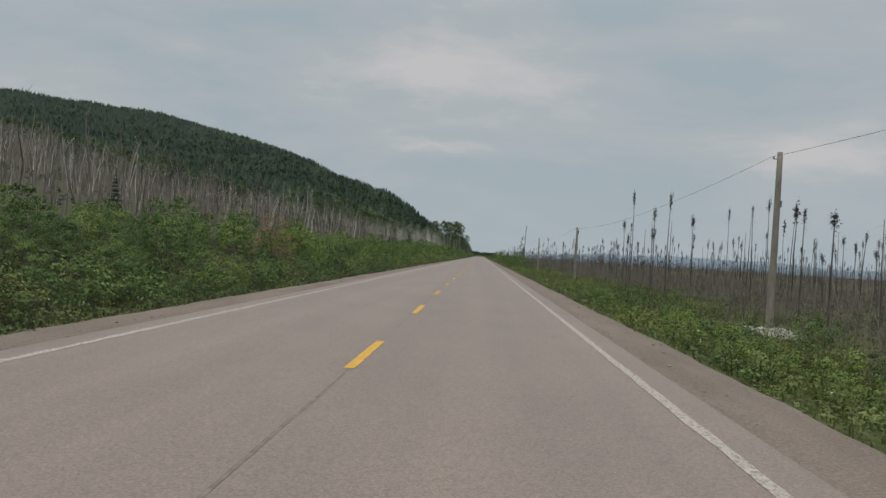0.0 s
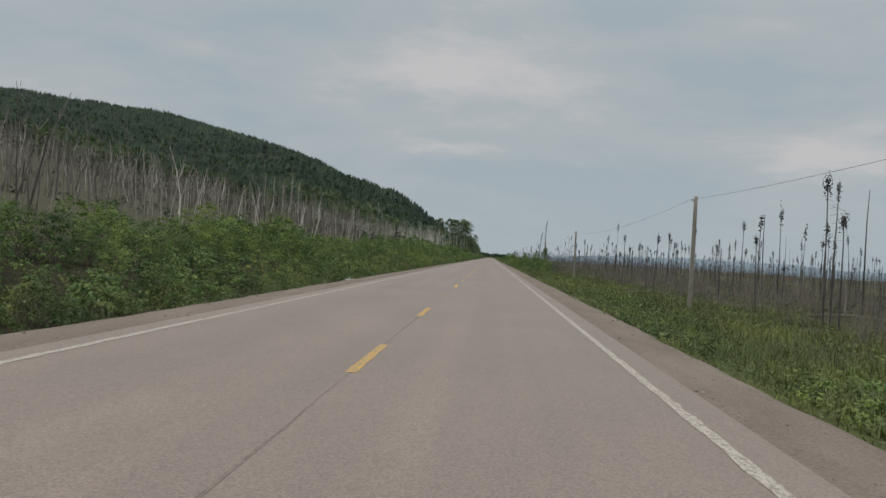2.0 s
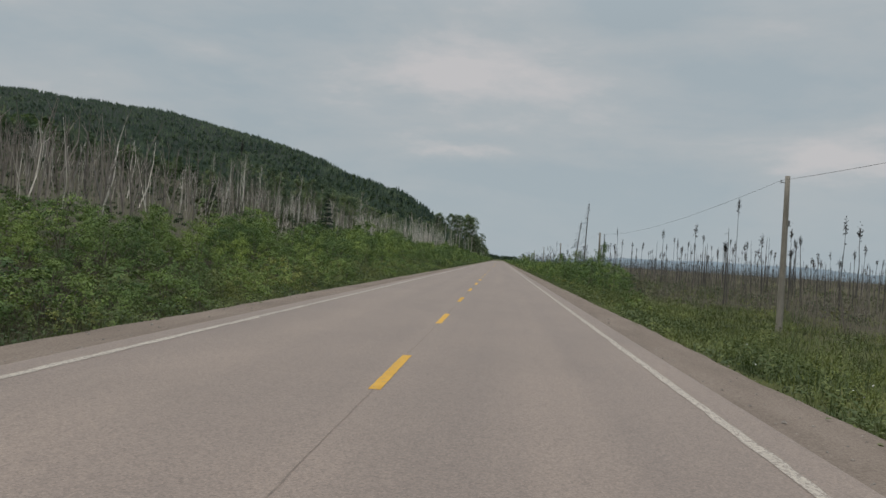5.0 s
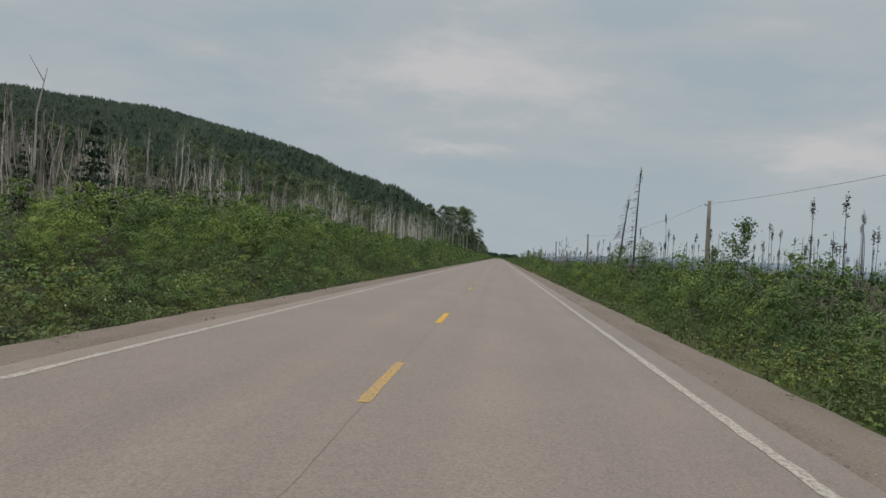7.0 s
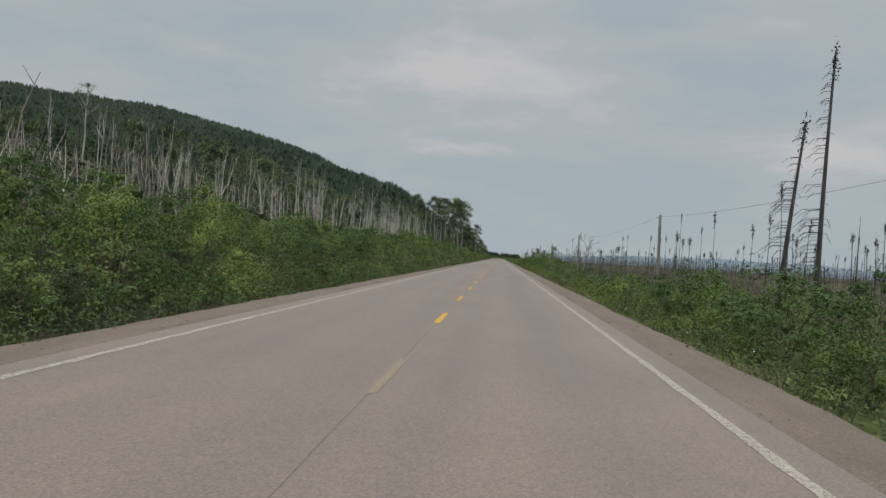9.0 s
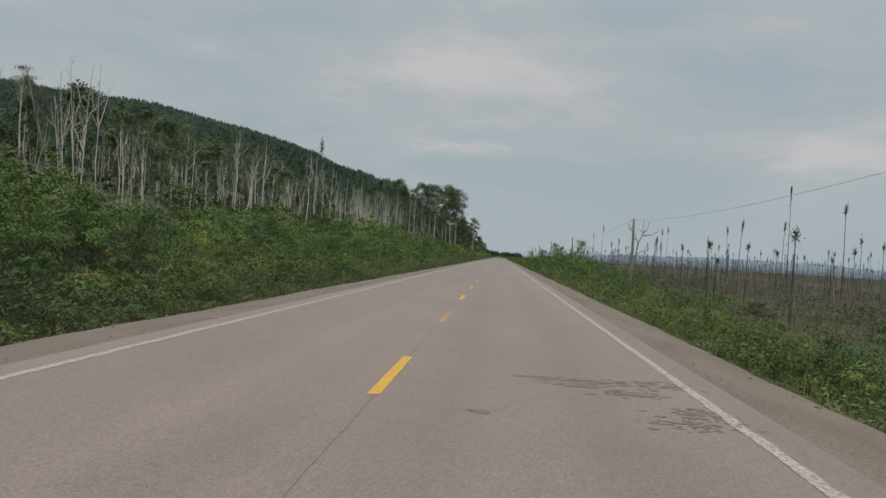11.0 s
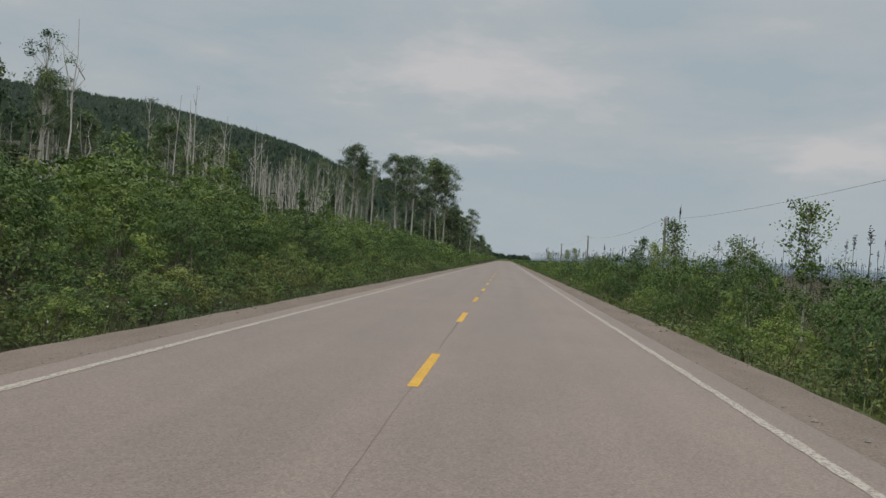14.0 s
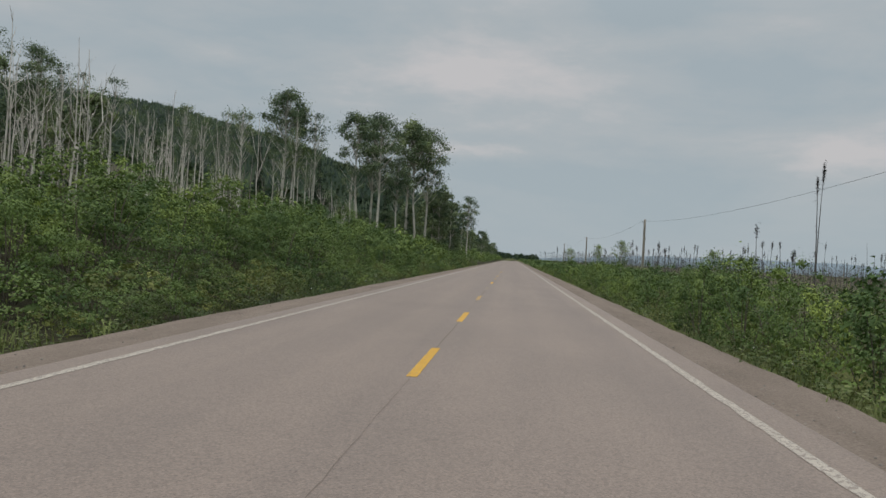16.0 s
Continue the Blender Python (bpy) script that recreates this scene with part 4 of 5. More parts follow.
tagged(part("bank_grass", g, HERB), "grey-green grass along the road shoulder", "grass", kind="stuff")

hc = [herb_clump(330 + k) for k in range(4)]
r = np.random.default_rng(67)
for (ya, yb0), (xa, xb), cnt, hm in (((10, 31), (6.2, 11), 150, 0.6), ((58, 68), (6.2, 10), 50, 0.4), ((84, 112), (6.4, 11), 70, 0.45), ((116, 136), (6.0, 12), 70, 0.45), ((184, 206), (6.0, 10), 120, 0.7),
                                    ((374, 390), (6.0, 9.5), 130, 0.95), ((150, 176), (6.4, 11), 80, 0.5), ((300, 330), (6.0, 10), 120, 0.7)):
    xx, yy = r.uniform(xa, xb, cnt), r.uniform(ya, yb0, cnt)
    g = Geo()
    pick, rot, hh = r.integers(0, 4, cnt), r.uniform(0, 6.28, cnt), hm * r.uniform(0.6, 1.35, cnt)
    for k in range(4):
        m = pick == k
        scatter(g, hc[k], np.stack([xx, yy, ground_z(xx, yy)], -1)[m], rot[m], r.uniform(0.8, 1.4, m.sum()), hh[m])
    tagged(part("herb_patch", g, MEADOW), "patch of tall yellow-green herbs on the bank", "herbs", kind="stuff")

# goldenrod in flower at one open place
xx, yy = r.uniform(5.7, 9.0, 170), r.uniform(193, 206, 170)
c = np.stack([xx, yy, ground_z(xx, yy) + r.uniform(0.35, 0.75, 170)], -1)
g = Geo()
for _ in range(3):
    leaves(g, c + r.normal(0, 0.025, c.shape), 0.02, 0.3, r)
tagged(part("goldenrod", g, GOLD), "yellow goldenrod flowers on the road bank", "flowers", kind="stuff")

# loose stones along the asphalt's edge
g = Geo()
r = np.random.default_rng(66)
n = 5200
oct_v = np.array([(1, 0, 0), (-1, 0, 0), (0, 1, 0), (0, -1, 0), (0, 0, 0.7), (0, 0, -0.7)], float)
oct_t = np.array([(0, 2, 4), (2, 1, 4), (1, 3, 4), (3, 0, 4), (2, 0, 5), (1, 2, 5), (3, 1, 5), (0, 3, 5)])
yy = r.uniform(2, 470, n)
sg = r.choice([-1, 1], n)
xx = sg * np.where(r.random(n) < 0.6, 4.0 + np.abs(r.normal(0, 0.16, n)), r.uniform(4.0, 5.1, n))
sz = r.uniform(0.006, 0.022, n) * np.where(r.random(n) < 0.05, 1.9, 1)
scatter(g, (oct_v, np.zeros((0, 4), int), oct_t), np.stack([xx, yy, np.where(np.abs(xx) > 3.985, np.interp(np.abs(xx), [3.985, 4.5, 5.0, 5.2], [-0.016, -0.032, -0.057, -0.09]), 0.0) + sz * 0.3], -1), r.uniform(0, 6, n), sz, sz)
tagged(part("loose_gravel", g, PEBBLE), "loose grey stones along the edge of the asphalt", "gravel", kind="stuff")


# ---- dead and living trees ----
def dead_trunk(h, r0, seed, limbs=4, fork=False, sides=5, bend=0.03):
    """A bleached bare trunk and its broken limbs, one mesh each."""
    r = np.random.default_rng(seed)
    gt, out = Geo(), []
    k = 6
    t = np.linspace(0, 1, k)
    px = np.cumsum(r.normal(0, bend, k)) * h * 0.3; py = np.cumsum(r.normal(0, bend, k)) * h * 0.3
    px -= px[0]; py -= py[0]
    pts = np.stack([px, py, t * h - 0.2 * (t == 0)], -1)
    tube(gt, pts, r0 * (1 - 0.82 * t), sides, True)

    def limb(p, d, L, rad):
        g = Geo()
        az = r.uniform(0, 6.28)
        side = np.array([np.cos(az), np.sin(az), 0.0])
        q = p + d * L * 0.5 + side * 0.06 * L
        e = q + (d + np.array([0, 0, 0.35]) + side * 0.2) * L * 0.5
        tube(g, [p, q, e], np.array([1.0, 0.65, 0.2]) * rad, 4, False)
        for _k in range(3):
            s = q + (e - q) * r.uniform(-0.3, 0.9)
            a2 = r.uniform(0, 6.28)
            tube(g, [s, s + np.array([np.cos(a2) * 0.8, np.sin(a2) * 0.8, 0.8]) * L * r.uniform(0.15, 0.32)], np.array([0.4, 0.12]) * rad, 3, False)
        out.append(g)

    for _ in range(limbs):
        a = r.uniform(0.35, 0.97)
        p = np.array([np.interp(a, t, px), np.interp(a, t, py), a * h])
        az = r.uniform(0, 6.28); L = h * r.uniform(0.06, 0.2) * (1.3 - a * 0.6)
        d = np.array([np.cos(az), np.sin(az), r.uniform(0.3, 1.4)]); d /= np.linalg.norm(d)
        limb(p, d, L, 0.3 * r0)
    if fork:
        out.extend(forks(r, lambda a: np.array([np.interp(a, t, px), np.interp(a, t, py), a * h]), h, r0))
    return gt, out


def forks(r, at, h, r0, sides=4, twigs=3):
    """Steep crooked arms that leave the trunk at half height, each with a few bare twigs."""
    out = []
    az = r.uniform(0, 6.28)
    for k in range(r.integers(1, 4)):
        a = r.uniform(0.42, 0.74)
        az += r.uniform(1.6, 2.6)
        out_d = np.array([np.cos(az), np.sin(az), 0.0])
        side = np.array([-np.sin(az), np.cos(az), 0.0]) * r.normal(0, 0.03)
        L = (1 - a) * h * r.uniform(0.65, 0.98)
        sp = r.uniform(0.16, 0.34)
        p = at(a)
        pts = [p, p + out_d * sp * L * 0.42 + side * h + [0, 0, 0.3 * L], p + out_d * sp * L * 0.78 - side * h + [0, 0, 0.65 * L], p + out_d * sp * L * r.uniform(0.7, 1.3) + [0, 0, L]]
        g = Geo()
        tube(g, pts, np.array([0.52, 0.42, 0.27, 0.08]) * r0, sides, False)
        for _ in range(twigs):
            f = r.uniform(0.9, 2.7)
            i0 = int(f)
            s = np.array(pts[i0]) + (np.array(pts[i0 + 1]) - np.array(pts[i0])) * (f - i0)
            a2 = r.uniform(0, 6.28)
            l2 = L * r.uniform(0.14, 0.34)
            q = s + np.array([np.cos(a2) * 0.5, np.sin(a2) * 0.5, 0.4]) * l2 * 0.5
            tube(g, [s, q, q + np.array([np.cos(a2) * 0.3, np.sin(a2) * 0.3, 0.9]) * l2 * 0.5], np.array([0.22, 0.16, 0.05]) * r0, 3, False)
        out.append(g)
    return out


def dead_birch(seed, h, limbs, fork, wood=None):
    root = empty("dead_birch")
    gt, gb = dead_trunk(h, 0.0075 * h + 0.01, seed, limbs, fork, 6)
    trunk = part("trunk", gt, wood or BIRCHDEAD, root)
    for g in gb:
        part("limb", g, wood or BIRCHDEAD, trunk)
    return tagged(root, "bleached dead birch with broken bare limbs", "dead tree", "dead birches on the slope")


births = [Planter(dead_birch(400 + k, 10.0, 3 + 2 * (k % 2), k != 1)) for k in range(6)]
r = np.random.default_rng(71)
# those that stand out, by place and height of the top
for k, (x, y, top) in enumerate([(-36.3, 410.2, 13.8), (-36.2, 509.3, 15.0), (-37.1, 514.0, 14.7), (-20.1, 470.8, 10.6), (-31.5, 403.5, 12.7), (-41.8, 387.6, 13.5),
                                 (-24.0, 383.0, 12.4), (-34.8, 407.3, 16.2), (-32.5, 438.0, 17.6), (-21.6, 406.0, 12.4), (-26.6, 418.0, 14.5),
                                 (-23.2, 440.0, 13.2), (-24.6, 441.5, 12.4), (-27.4, 446.0, 13.6), (-22.0, 452.0, 12.2), (-28.8, 462.0, 14.6), (-21.5, 463.0, 11.6), (-30.5, 480.0, 15.0), (-25.0, 478.0, 13.0), (-30.0, 399.0, 12.0), (-34.0, 470.0, 13.0), (-29.0, 486.0, 12.5),
                                 (-32.6, 536.5, 18.0), (-27.0, 497.0, 13.6), (-44.5, 400.0, 14.6), (-25.5, 454.0, 12.0)]):
    z = gz(x, y)
    births[k % 6].put(x, y, z, r.uniform(0, 360), 0.85 * (top - z) / 10.0, (top - z) / 10.0)
n = 0
while n < 120:
    # small groups, as they sprang from one root
    if n % 4 == 0:
        y0 = 190 + 360 * r.beta(1.2, 1.0)
        x0 = -r.uniform(*((19, 40) if y0 > 330 else (26, 52)))
    x, y = x0 + r.normal(0, 0.9), y0 + r.normal(0, 1.4)
    h = r.uniform(4.8, 8.2) * (1.2 if y > 330 else 0.85)
    births[r.integers(0, 6)].put(x, y, gz(x, y), r.uniform(0, 360), h / 10 * r.uniform(0.6, 0.95), h / 10, (r.normal(0, 3), r.normal(0, 3)))
    n += 1

# the bare stand on the slope
def thin_snag(seed, h=9.0, r0=0.09):
    r = np.random.default_rng(seed)
    g, out = Geo(), []
    t = np.array([0, 0.35, 0.7, 1.0])
    b = np.cumsum(r.normal(0, 0.3, (4, 2)), axis=0) * [1, 1]; b -= b[0]
    tube(g, np.column_stack([b, t * h - 0.3 * (t == 0)]), r0 * (1 - 0.8 * t), 3)
    for _ in range(2):
        a = r.uniform(0.5, 0.95); az = r.uniform(0, 6.28); L = r.uniform(0.5, 1.6)
        p = np.array([np.interp(a, t, b[:, 0]), np.interp(a, t, b[:, 1]), a * h])
        q = Geo(); tube(q, [p, p + [np.cos(az) * L * 0.6, np.sin(az) * L * 0.6, L]], [0.03, 0.012], 3, False)
        out.append(q)
    return g, out


def forked_snag(seed, h=9.0, r0=0.075):
    r = np.random.default_rng(seed)
    g = Geo()
    t = np.array([0, 0.4, 0.7, 1.0])
    b = np.cumsum(r.normal(0, 0.16, (4, 2)), axis=0); b -= b[0]
    tube(g, np.column_stack([b, t * h - 0.3 * (t == 0)]), r0 * (1 - 0.8 * t), 3)
    for q in forks(r, lambda a: np.array([np.interp(a, t, b[:, 0]), np.interp(a, t, b[:, 1]), a * h]), h, r0, 3, 1):
        g.add(*q.arrays())
    return g.arrays()


tm = []
for k in range(8):
    a, b = thin_snag(420 + k)
    g = Geo().add(*a.arrays())
    for l in b:
        g.add(*l.arrays())
    tm.append(g.arrays())


tf = [forked_snag(440 + k) for k in range(6)]


def stand(name, material, n, fx, seed, hr, label, templates=tm, base_h=9.0, tilt=0.02):
    r = np.random.default_rng(seed)
    x, y = fx(r, n)
    z = ground_z(x, y)
    h = r.uniform(*hr, len(x)) / base_h
    pick, rot = r.integers(0, len(templates), len(x)), r.uniform(0, 6.28, len(x))
    g = Geo()
    for k in range(len(templates)):
        m = pick == k
        scatter(g, templates[k], np.stack([x, y, z], -1)[m], rot[m], h[m] * r.uniform(0.9, 1.5, m.sum()), h[m], r.normal(0, tilt, (m.sum(), 2)))
    return tagged(part(name, g, material), label, "dead trees", kind="stuff")


def slope_a(r, n):
    m = n // 4
    y = np.repeat(r.uniform(-10, 330, m), 4)[:n]; u = np.repeat(25 + 320 * r.beta(1.0, 1.12, m), 4)[:n]
    y = y + r.normal(0, 1.6, len(y)); u = u + r.normal(0, 1.6, len(u))
    keep = wave(u, y, 0.06, 3) > -0.75
    return -u[keep], y[keep]


def slope_b(r, n):
    y = r.uniform(280, 560, n); u = 20 + 75 * r.beta(1.0, 1.8, n)
    m = n // 4
    y, u = np.repeat(y[:m], 4) + r.normal(0, 1.5, 4 * m), np.repeat(u[:m], 4) + r.normal(0, 1.2, 4 * m)
    keep = (r.random(4 * m) < np.interp(y, [280, 400, 415, 470, 490, 560], [1, 1, 0.45, 0.45, 1, 1])) & (wave(u, y, 0.09, 5) > -0.6)
    return -u[keep], y[keep]


stand("dead_forest", PALEBARK, 1700, slope_a, 72, (2.8, 8.0), "dense stand of bleached dead trees on the slope", tilt=0.10)
stand("dead_forest", PALEBARK, 900, slope_a, 77, (3.0, 8.0), "dense stand of bleached dead trees on the slope", tf, tilt=0.11)
stand("dead_forest", GREYBARK, 9000, slope_a, 73, (3.0, 8.0), "dense stand of grey dead trees on the slope", tilt=0.09)
def slope_brush(r, n):
    y = r.uniform(-10, 340, n); u = 22 + 310 * r.beta(1.0, 1.3, n)
    return -u, y


brush = []
for k in range(5):
    g = Geo(); tube(g, [(0, 0, -0.3), (0.2 * math.sin(k), 0.2 * math.cos(k), 9.0)], [0.11, 0.035], 3)
    brush.append(g.arrays())
twigs = []
for k in range(5):
    q = np.random.default_rng(460 + k)
    g = Geo()
    for _ in range(4):
        b0 = q.normal(0, 0.28, 2); e0 = b0 + q.normal(0, 0.22, 2)
        tube(g, [(b0[0], b0[1], -0.1), (e0[0], e0[1], q.uniform(1.2, 2.0))], [0.013, 0.005], 3, False)
    leaves(g, np.column_stack([q.normal(0, 0.35, (16, 2)), q.uniform(0.3, 1.6, 16)]), 0.035, 0, q, None, True)
    twigs.append(g.arrays())
stand("dead_brush", GREYBARK, 4400, slope_brush, 76, (1.2, 3.0), "brown-grey brush of dead saplings on the slope", brush, tilt=0.25)
stand("dead_forest", BIRCHDEAD, 320, slope_b, 74, (3.5, 8.5), "bleached dead trees among green undergrowth", tf, tilt=0.1)
stand("dead_forest", GREYBARK, 260, slope_b, 75, (3, 8.5), "grey dead trees among green undergrowth", tilt=0.1)


# burnt spruces on the bog: bare poles with a tuft of twigs at the top
def dead_spruce_geo(seed, h=9.0, tuft=1.0, stubs=10, r0=0.058, fine=1.0):
    r = np.random.default_rng(seed)
    gt, gb = Geo(), Geo()
    t = np.linspace(0, 1, 5)
    px = np.cumsum(r.normal(0, 0.012, 5)) * h * 0.4; px -= px[0]
    pts = np.stack([px, 0.5 * px[::-1] - 0.5 * px[-1], t * h - 0.25 * (t == 0)], -1)
    tube(gt, pts, r0 * (1 - 0.72 * t), 5 if fine == 1.0 else 3, True)
    at = lambda a: np.array([np.interp(a, t, pts[:, 0]), np.interp(a, t, pts[:, 1]), a * h])
    for _ in range(stubs):
        a = r.uniform(0.3, 0.97); az = r.uniform(0, 6.28); L = r.uniform(0.15, 0.5)
        tube(gb, [at(a), at(a) + [np.cos(az) * L, np.sin(az) * L, -0.35 * L]], [0.012, 0.004], 3, False)
    if tuft:
        for c0, sp, cnt in ((0.962, 0.075, 190), (0.90, 0.055, 60 if r.random() < 0.7 else 0), (0.8, 0.05, 12 if r.random() < 0.4 else 0)):
            cnt = int(cnt * fine)
            if cnt:
                c = at(c0) + r.normal(0, 1, (cnt, 3)) * [sp, sp, sp * 3.8] * tuft
                leaves(gb, c, 0.05 * tuft * (1.0 if fine == 1.0 else 1.7), 0, r)
    return gt, gb


def dead_spruce(seed, tuft, stubs):
    root = empty("dead_spruce")
    gt, gb = dead_spruce_geo(seed, 9.0, tuft, stubs)
    part("trunk", gt, CHAR, root)
    tagged(part("twig_tuft", gb, TWIG, root, "dark tuft of dead twigs"), kind="stuff")
    return tagged(root, "thin burnt spruce pole topped by a dark tuft of twigs", "dead tree", "dead spruces on the bog")


snags = [Planter(dead_spruce(500 + k, tu, st)) for k, (tu, st) in enumerate([(1.0, 8), (1.2, 14), (0.8, 20), (1.1, 4), (0.0, 8), (1.0, 30)])]
r = np.random.default_rng(81)
for k, (x, y, top) in enumerate([(17.1, 86.8, 8.9), (17.8, 95.1, 6.2), (18.65, 96.4, 6.2), (24.55, 131.5, 5.95), (27.4, 323.1, 9.7), (23.5, 251.2, 6.65),
                                 (32.7, 391.5, 11.05), (32.9, 377.5, 8.0), (27.2, 391.0, 6.85), (41.9, 450.8, 9.0), (22.8, 493.1, 8.45), (34.7, 474.6, 8.95),
                                 (25.5, 500.8, 10.3), (28.2, 232.6, 9.85), (30.4, 160.5, 5.4), (31.5, 261.4, 6.8), (17.5, 71.75, 7.65), (19.5, 71.2, 5.7),
                                 (25.8, 75.0, 7.3), (28.6, 79.7, 8.2), (30.0, 77.5, 7.9), (16.4, 72.0, 6.2), (19.9, 48.0, 5.2), (36.5, 477.8, 9.6)]):
    z = gz(x, y)
    snags[k % 4].put(x, y, z, r.uniform(0, 360), 1.0, (top - z) / 9.0, (r.normal(0, 0.8), r.normal(0.5, 0.8)))
n = 0
while n < 190:
    y = r.uniform(35, 400) if r.random() < 0.85 else r.uniform(400, 620)
    x = 14 + 60 * r.beta(1.1, 1.4)
    h = r.uniform(3.0, 6.0) if x < 26 else r.uniform(3.5, 9.0)
    snags[r.integers(0, 6)].put(x, y, gz(x, y), r.uniform(0, 360), r.uniform(0.8, 1.2), h / 9.0, (r.normal(0, 1.6), r.normal(0.5, 1.6)))
    n += 1
tsn = []
for k in range(6):
    a, b = dead_spruce_geo(520 + k, 9.0, 1.5 if k < 4 else 0.0, 1, 0.07, 0.22)
    g = Geo(); g.add(*a.arrays()); g.add(*b.arrays())
    tsn.append(g.arrays())


def bog(r, n):
    y = r.uniform(60, 1250, n); x = 26 + 300 * r.beta(1.0, 1.7, n)
    keep = r.random(n) < np.where((x < 90) & (y > 370) & (y < 640), 0.3, 1.0)
    return x[keep], y[keep]


def bog_brush(r, n):
    y = r.uniform(10, 900, n); x = 20 + 300 * r.beta(1.0, 1.5, n)
    return x, y


stand("dead_spruces", CHAR, 3000, bog, 82, (3.6, 9.5), "scattered burnt spruce poles across the bog", tsn)
def near_brush(r, n):
    y = r.uniform(8, 480, n); x = 12.5 + 3.5 * ((y > 42) & (y < 186)) + 38 * r.beta(1.0, 1.2, n)
    keep = r.random(n) < np.interp(y, [0, 195, 215, 255, 285, 390, 415, 480], [1, 1, 0.3, 0.3, 0.5, 0.45, 0.3, 0.3])
    return x[keep], y[keep]


stand("dead_brush", BRUSHWOOD, 8200, near_brush, 84, (0.8, 2.0), "brown-grey brush of bare saplings beside the road bank", twigs, base_h=2.0, tilt=0.14)
def far_poles(r, n):
    y = r.uniform(120, 1300, n); x = 50 + 380 * r.beta(1.0, 1.3, n)
    return x, y


stand("dead_spruces", CHAR, 3200, far_poles, 85, (2.6, 6.5), "thin burnt poles far out on the bog", brush, tilt=0.04)
stand("dead_brush", GREYBARK, 12000, bog_brush, 83, (1.2, 3.4), "grey brush of dead saplings across the bog", brush, tilt=0.12)


# the tall snag that keeps its drooping dead branches along one side
def drooping_snag(h, seed):
    r = np.random.default_rng(seed)
    root = empty("dead_spruce_snag")
    gt, gb = Geo(), Geo()
    t = np.linspace(0, 1, 6)
    pts = np.stack([0.02 * h * t ** 2, 0 * t, t * h - 0.3 * (t == 0)], -1)
    tube(gt, pts, 0.15 * (1 - 0.7 * t), 7, True)
    for k in range(70):
        a = r.uniform(0.22, 0.97)
        p = np.array([0.02 * h * a * a, 0, a * h])
        L = (1.25 - a) * r.uniform(0.9, 1.9)
        az = math.pi + r.normal(0, 0.5) if r.random() < 0.75 else r.uniform(0, 6.28)
        if math.cos(az) > 0:
            L *= 0.35
        q = p + np.array([np.cos(az) * L * 0.6, np.sin(az) * L * 0.6, -0.05 * L])
        e = p + np.array([np.cos(az) * L, np.sin(az) * L, -0.4 * L])
        tube(gb, [p, q, e], [0.016, 0.011, 0.004], 3, False)
        f = r.uniform(-0.5, 0.5, 2)
        tube(gb, [q, q + (e - q) * 0.7 + [f[0] * L * 0.3, f[1] * L * 0.3, -0.15 * L]], [0.009, 0.003], 3, False)
    leaves(gb, np.array([0.02 * h, 0, h * 0.96]) + r.normal(0, 1, (60, 3)) * [0.09, 0.09, 0.5], 0.08, 0, r)
    part("trunk", gt, CHAR, root)
    tagged(part("branchwork", gb, TWIG, root, "drooping bare dead branches"), kind="stuff")
    return tagged(root, "tall dead spruce with drooping bare branches on one side", "dead tree")


s1 = drooping_snag(13.2, 91); s1.matrix_basis = pose(16.15, 283.8, gz(16.15, 283.8), 0, 0, 5)
s2 = drooping_snag(9.8, 92); s2.matrix_basis = pose(14.35, 283.8, gz(14.35, 283.8), 0, 4.5, 10)
# bare branchy tree on the bog side
def bare_tree():
    """Crooked grey trunk that forks at two thirds into wide arms with hooked twigs."""
    r = np.random.default_rng(601)
    root = empty("dead_tree")
    g = Geo()
    tube(g, [(-0.25, 0, -0.2), (-0.1, 0.05, 1.7), (0.15, 0, 3.0), (0.35, -0.05, 4.3)], [0.15, 0.125, 0.10, 0.075], 7)
    trunk = part("trunk", g, BAREWOOD, root, smooth=True)
    for pts, r0 in (([(0.35, -0.05, 4.3), (0.0, 0.2, 5.2), (-0.55, 0.3, 5.75), (-0.8, 0.4, 6.3)], 0.06), ([(0.35, -0.05, 4.3), (0.75, -0.2, 5.3), (1.2, -0.3, 5.75), (1.35, -0.3, 6.5)], 0.065),
                    ([(0.7, -0.15, 5.1), (1.3, 0.1, 5.2), (1.9, 0.2, 5.3), (2.4, 0.3, 5.6)], 0.05), ([(0.2, 0, 3.2), (0.8, -0.3, 3.6), (1.3, -0.4, 3.6), (1.6, -0.5, 3.9)], 0.045),
                    ([(-0.02, 0.02, 2.2), (-0.5, 0.2, 2.7), (-0.75, 0.3, 3.4), (-0.7, 0.3, 3.9)], 0.045), ([(-0.3, 0.25, 5.5), (-0.2, 0, 6.0), (-0.3, -0.1, 6.5)], 0.035), ([(0.9, -0.25, 5.5), (0.7, -0.4, 6.1), (0.8, -0.5, 6.5)], 0.035)):
        g = Geo()
        pts = np.array(pts, float)
        tube(g, pts, r0 * np.linspace(1, 0.25, len(pts)), 5, False)
        for _ in range(5):
            f = r.uniform(0.8, len(pts) - 1.05); i0 = int(f)
            q = pts[i0] + (pts[i0 + 1] - pts[i0]) * (f - i0)
            e = q + r.normal(0, 0.28, 3) * [1, 1, 0.5] + [0, 0, 0.22]
            tube(g, [q, e, e + [r.normal(0, 0.12), r.normal(0, 0.12), 0.2]], np.array([0.4, 0.25, 0.1]) * r0, 3, False)
        part("limb", g, BAREWOOD, trunk)
    return tagged(root, "grey dead tree with wide crooked bare limbs on the bog", "dead tree")


bt = bare_tree()
bt.matrix_basis = pose(16.5, 394.6, gz(16.5, 394.6), 0, 0, 0) @ Matrix.Diagonal((1.05, 1.05, 1.14, 1))
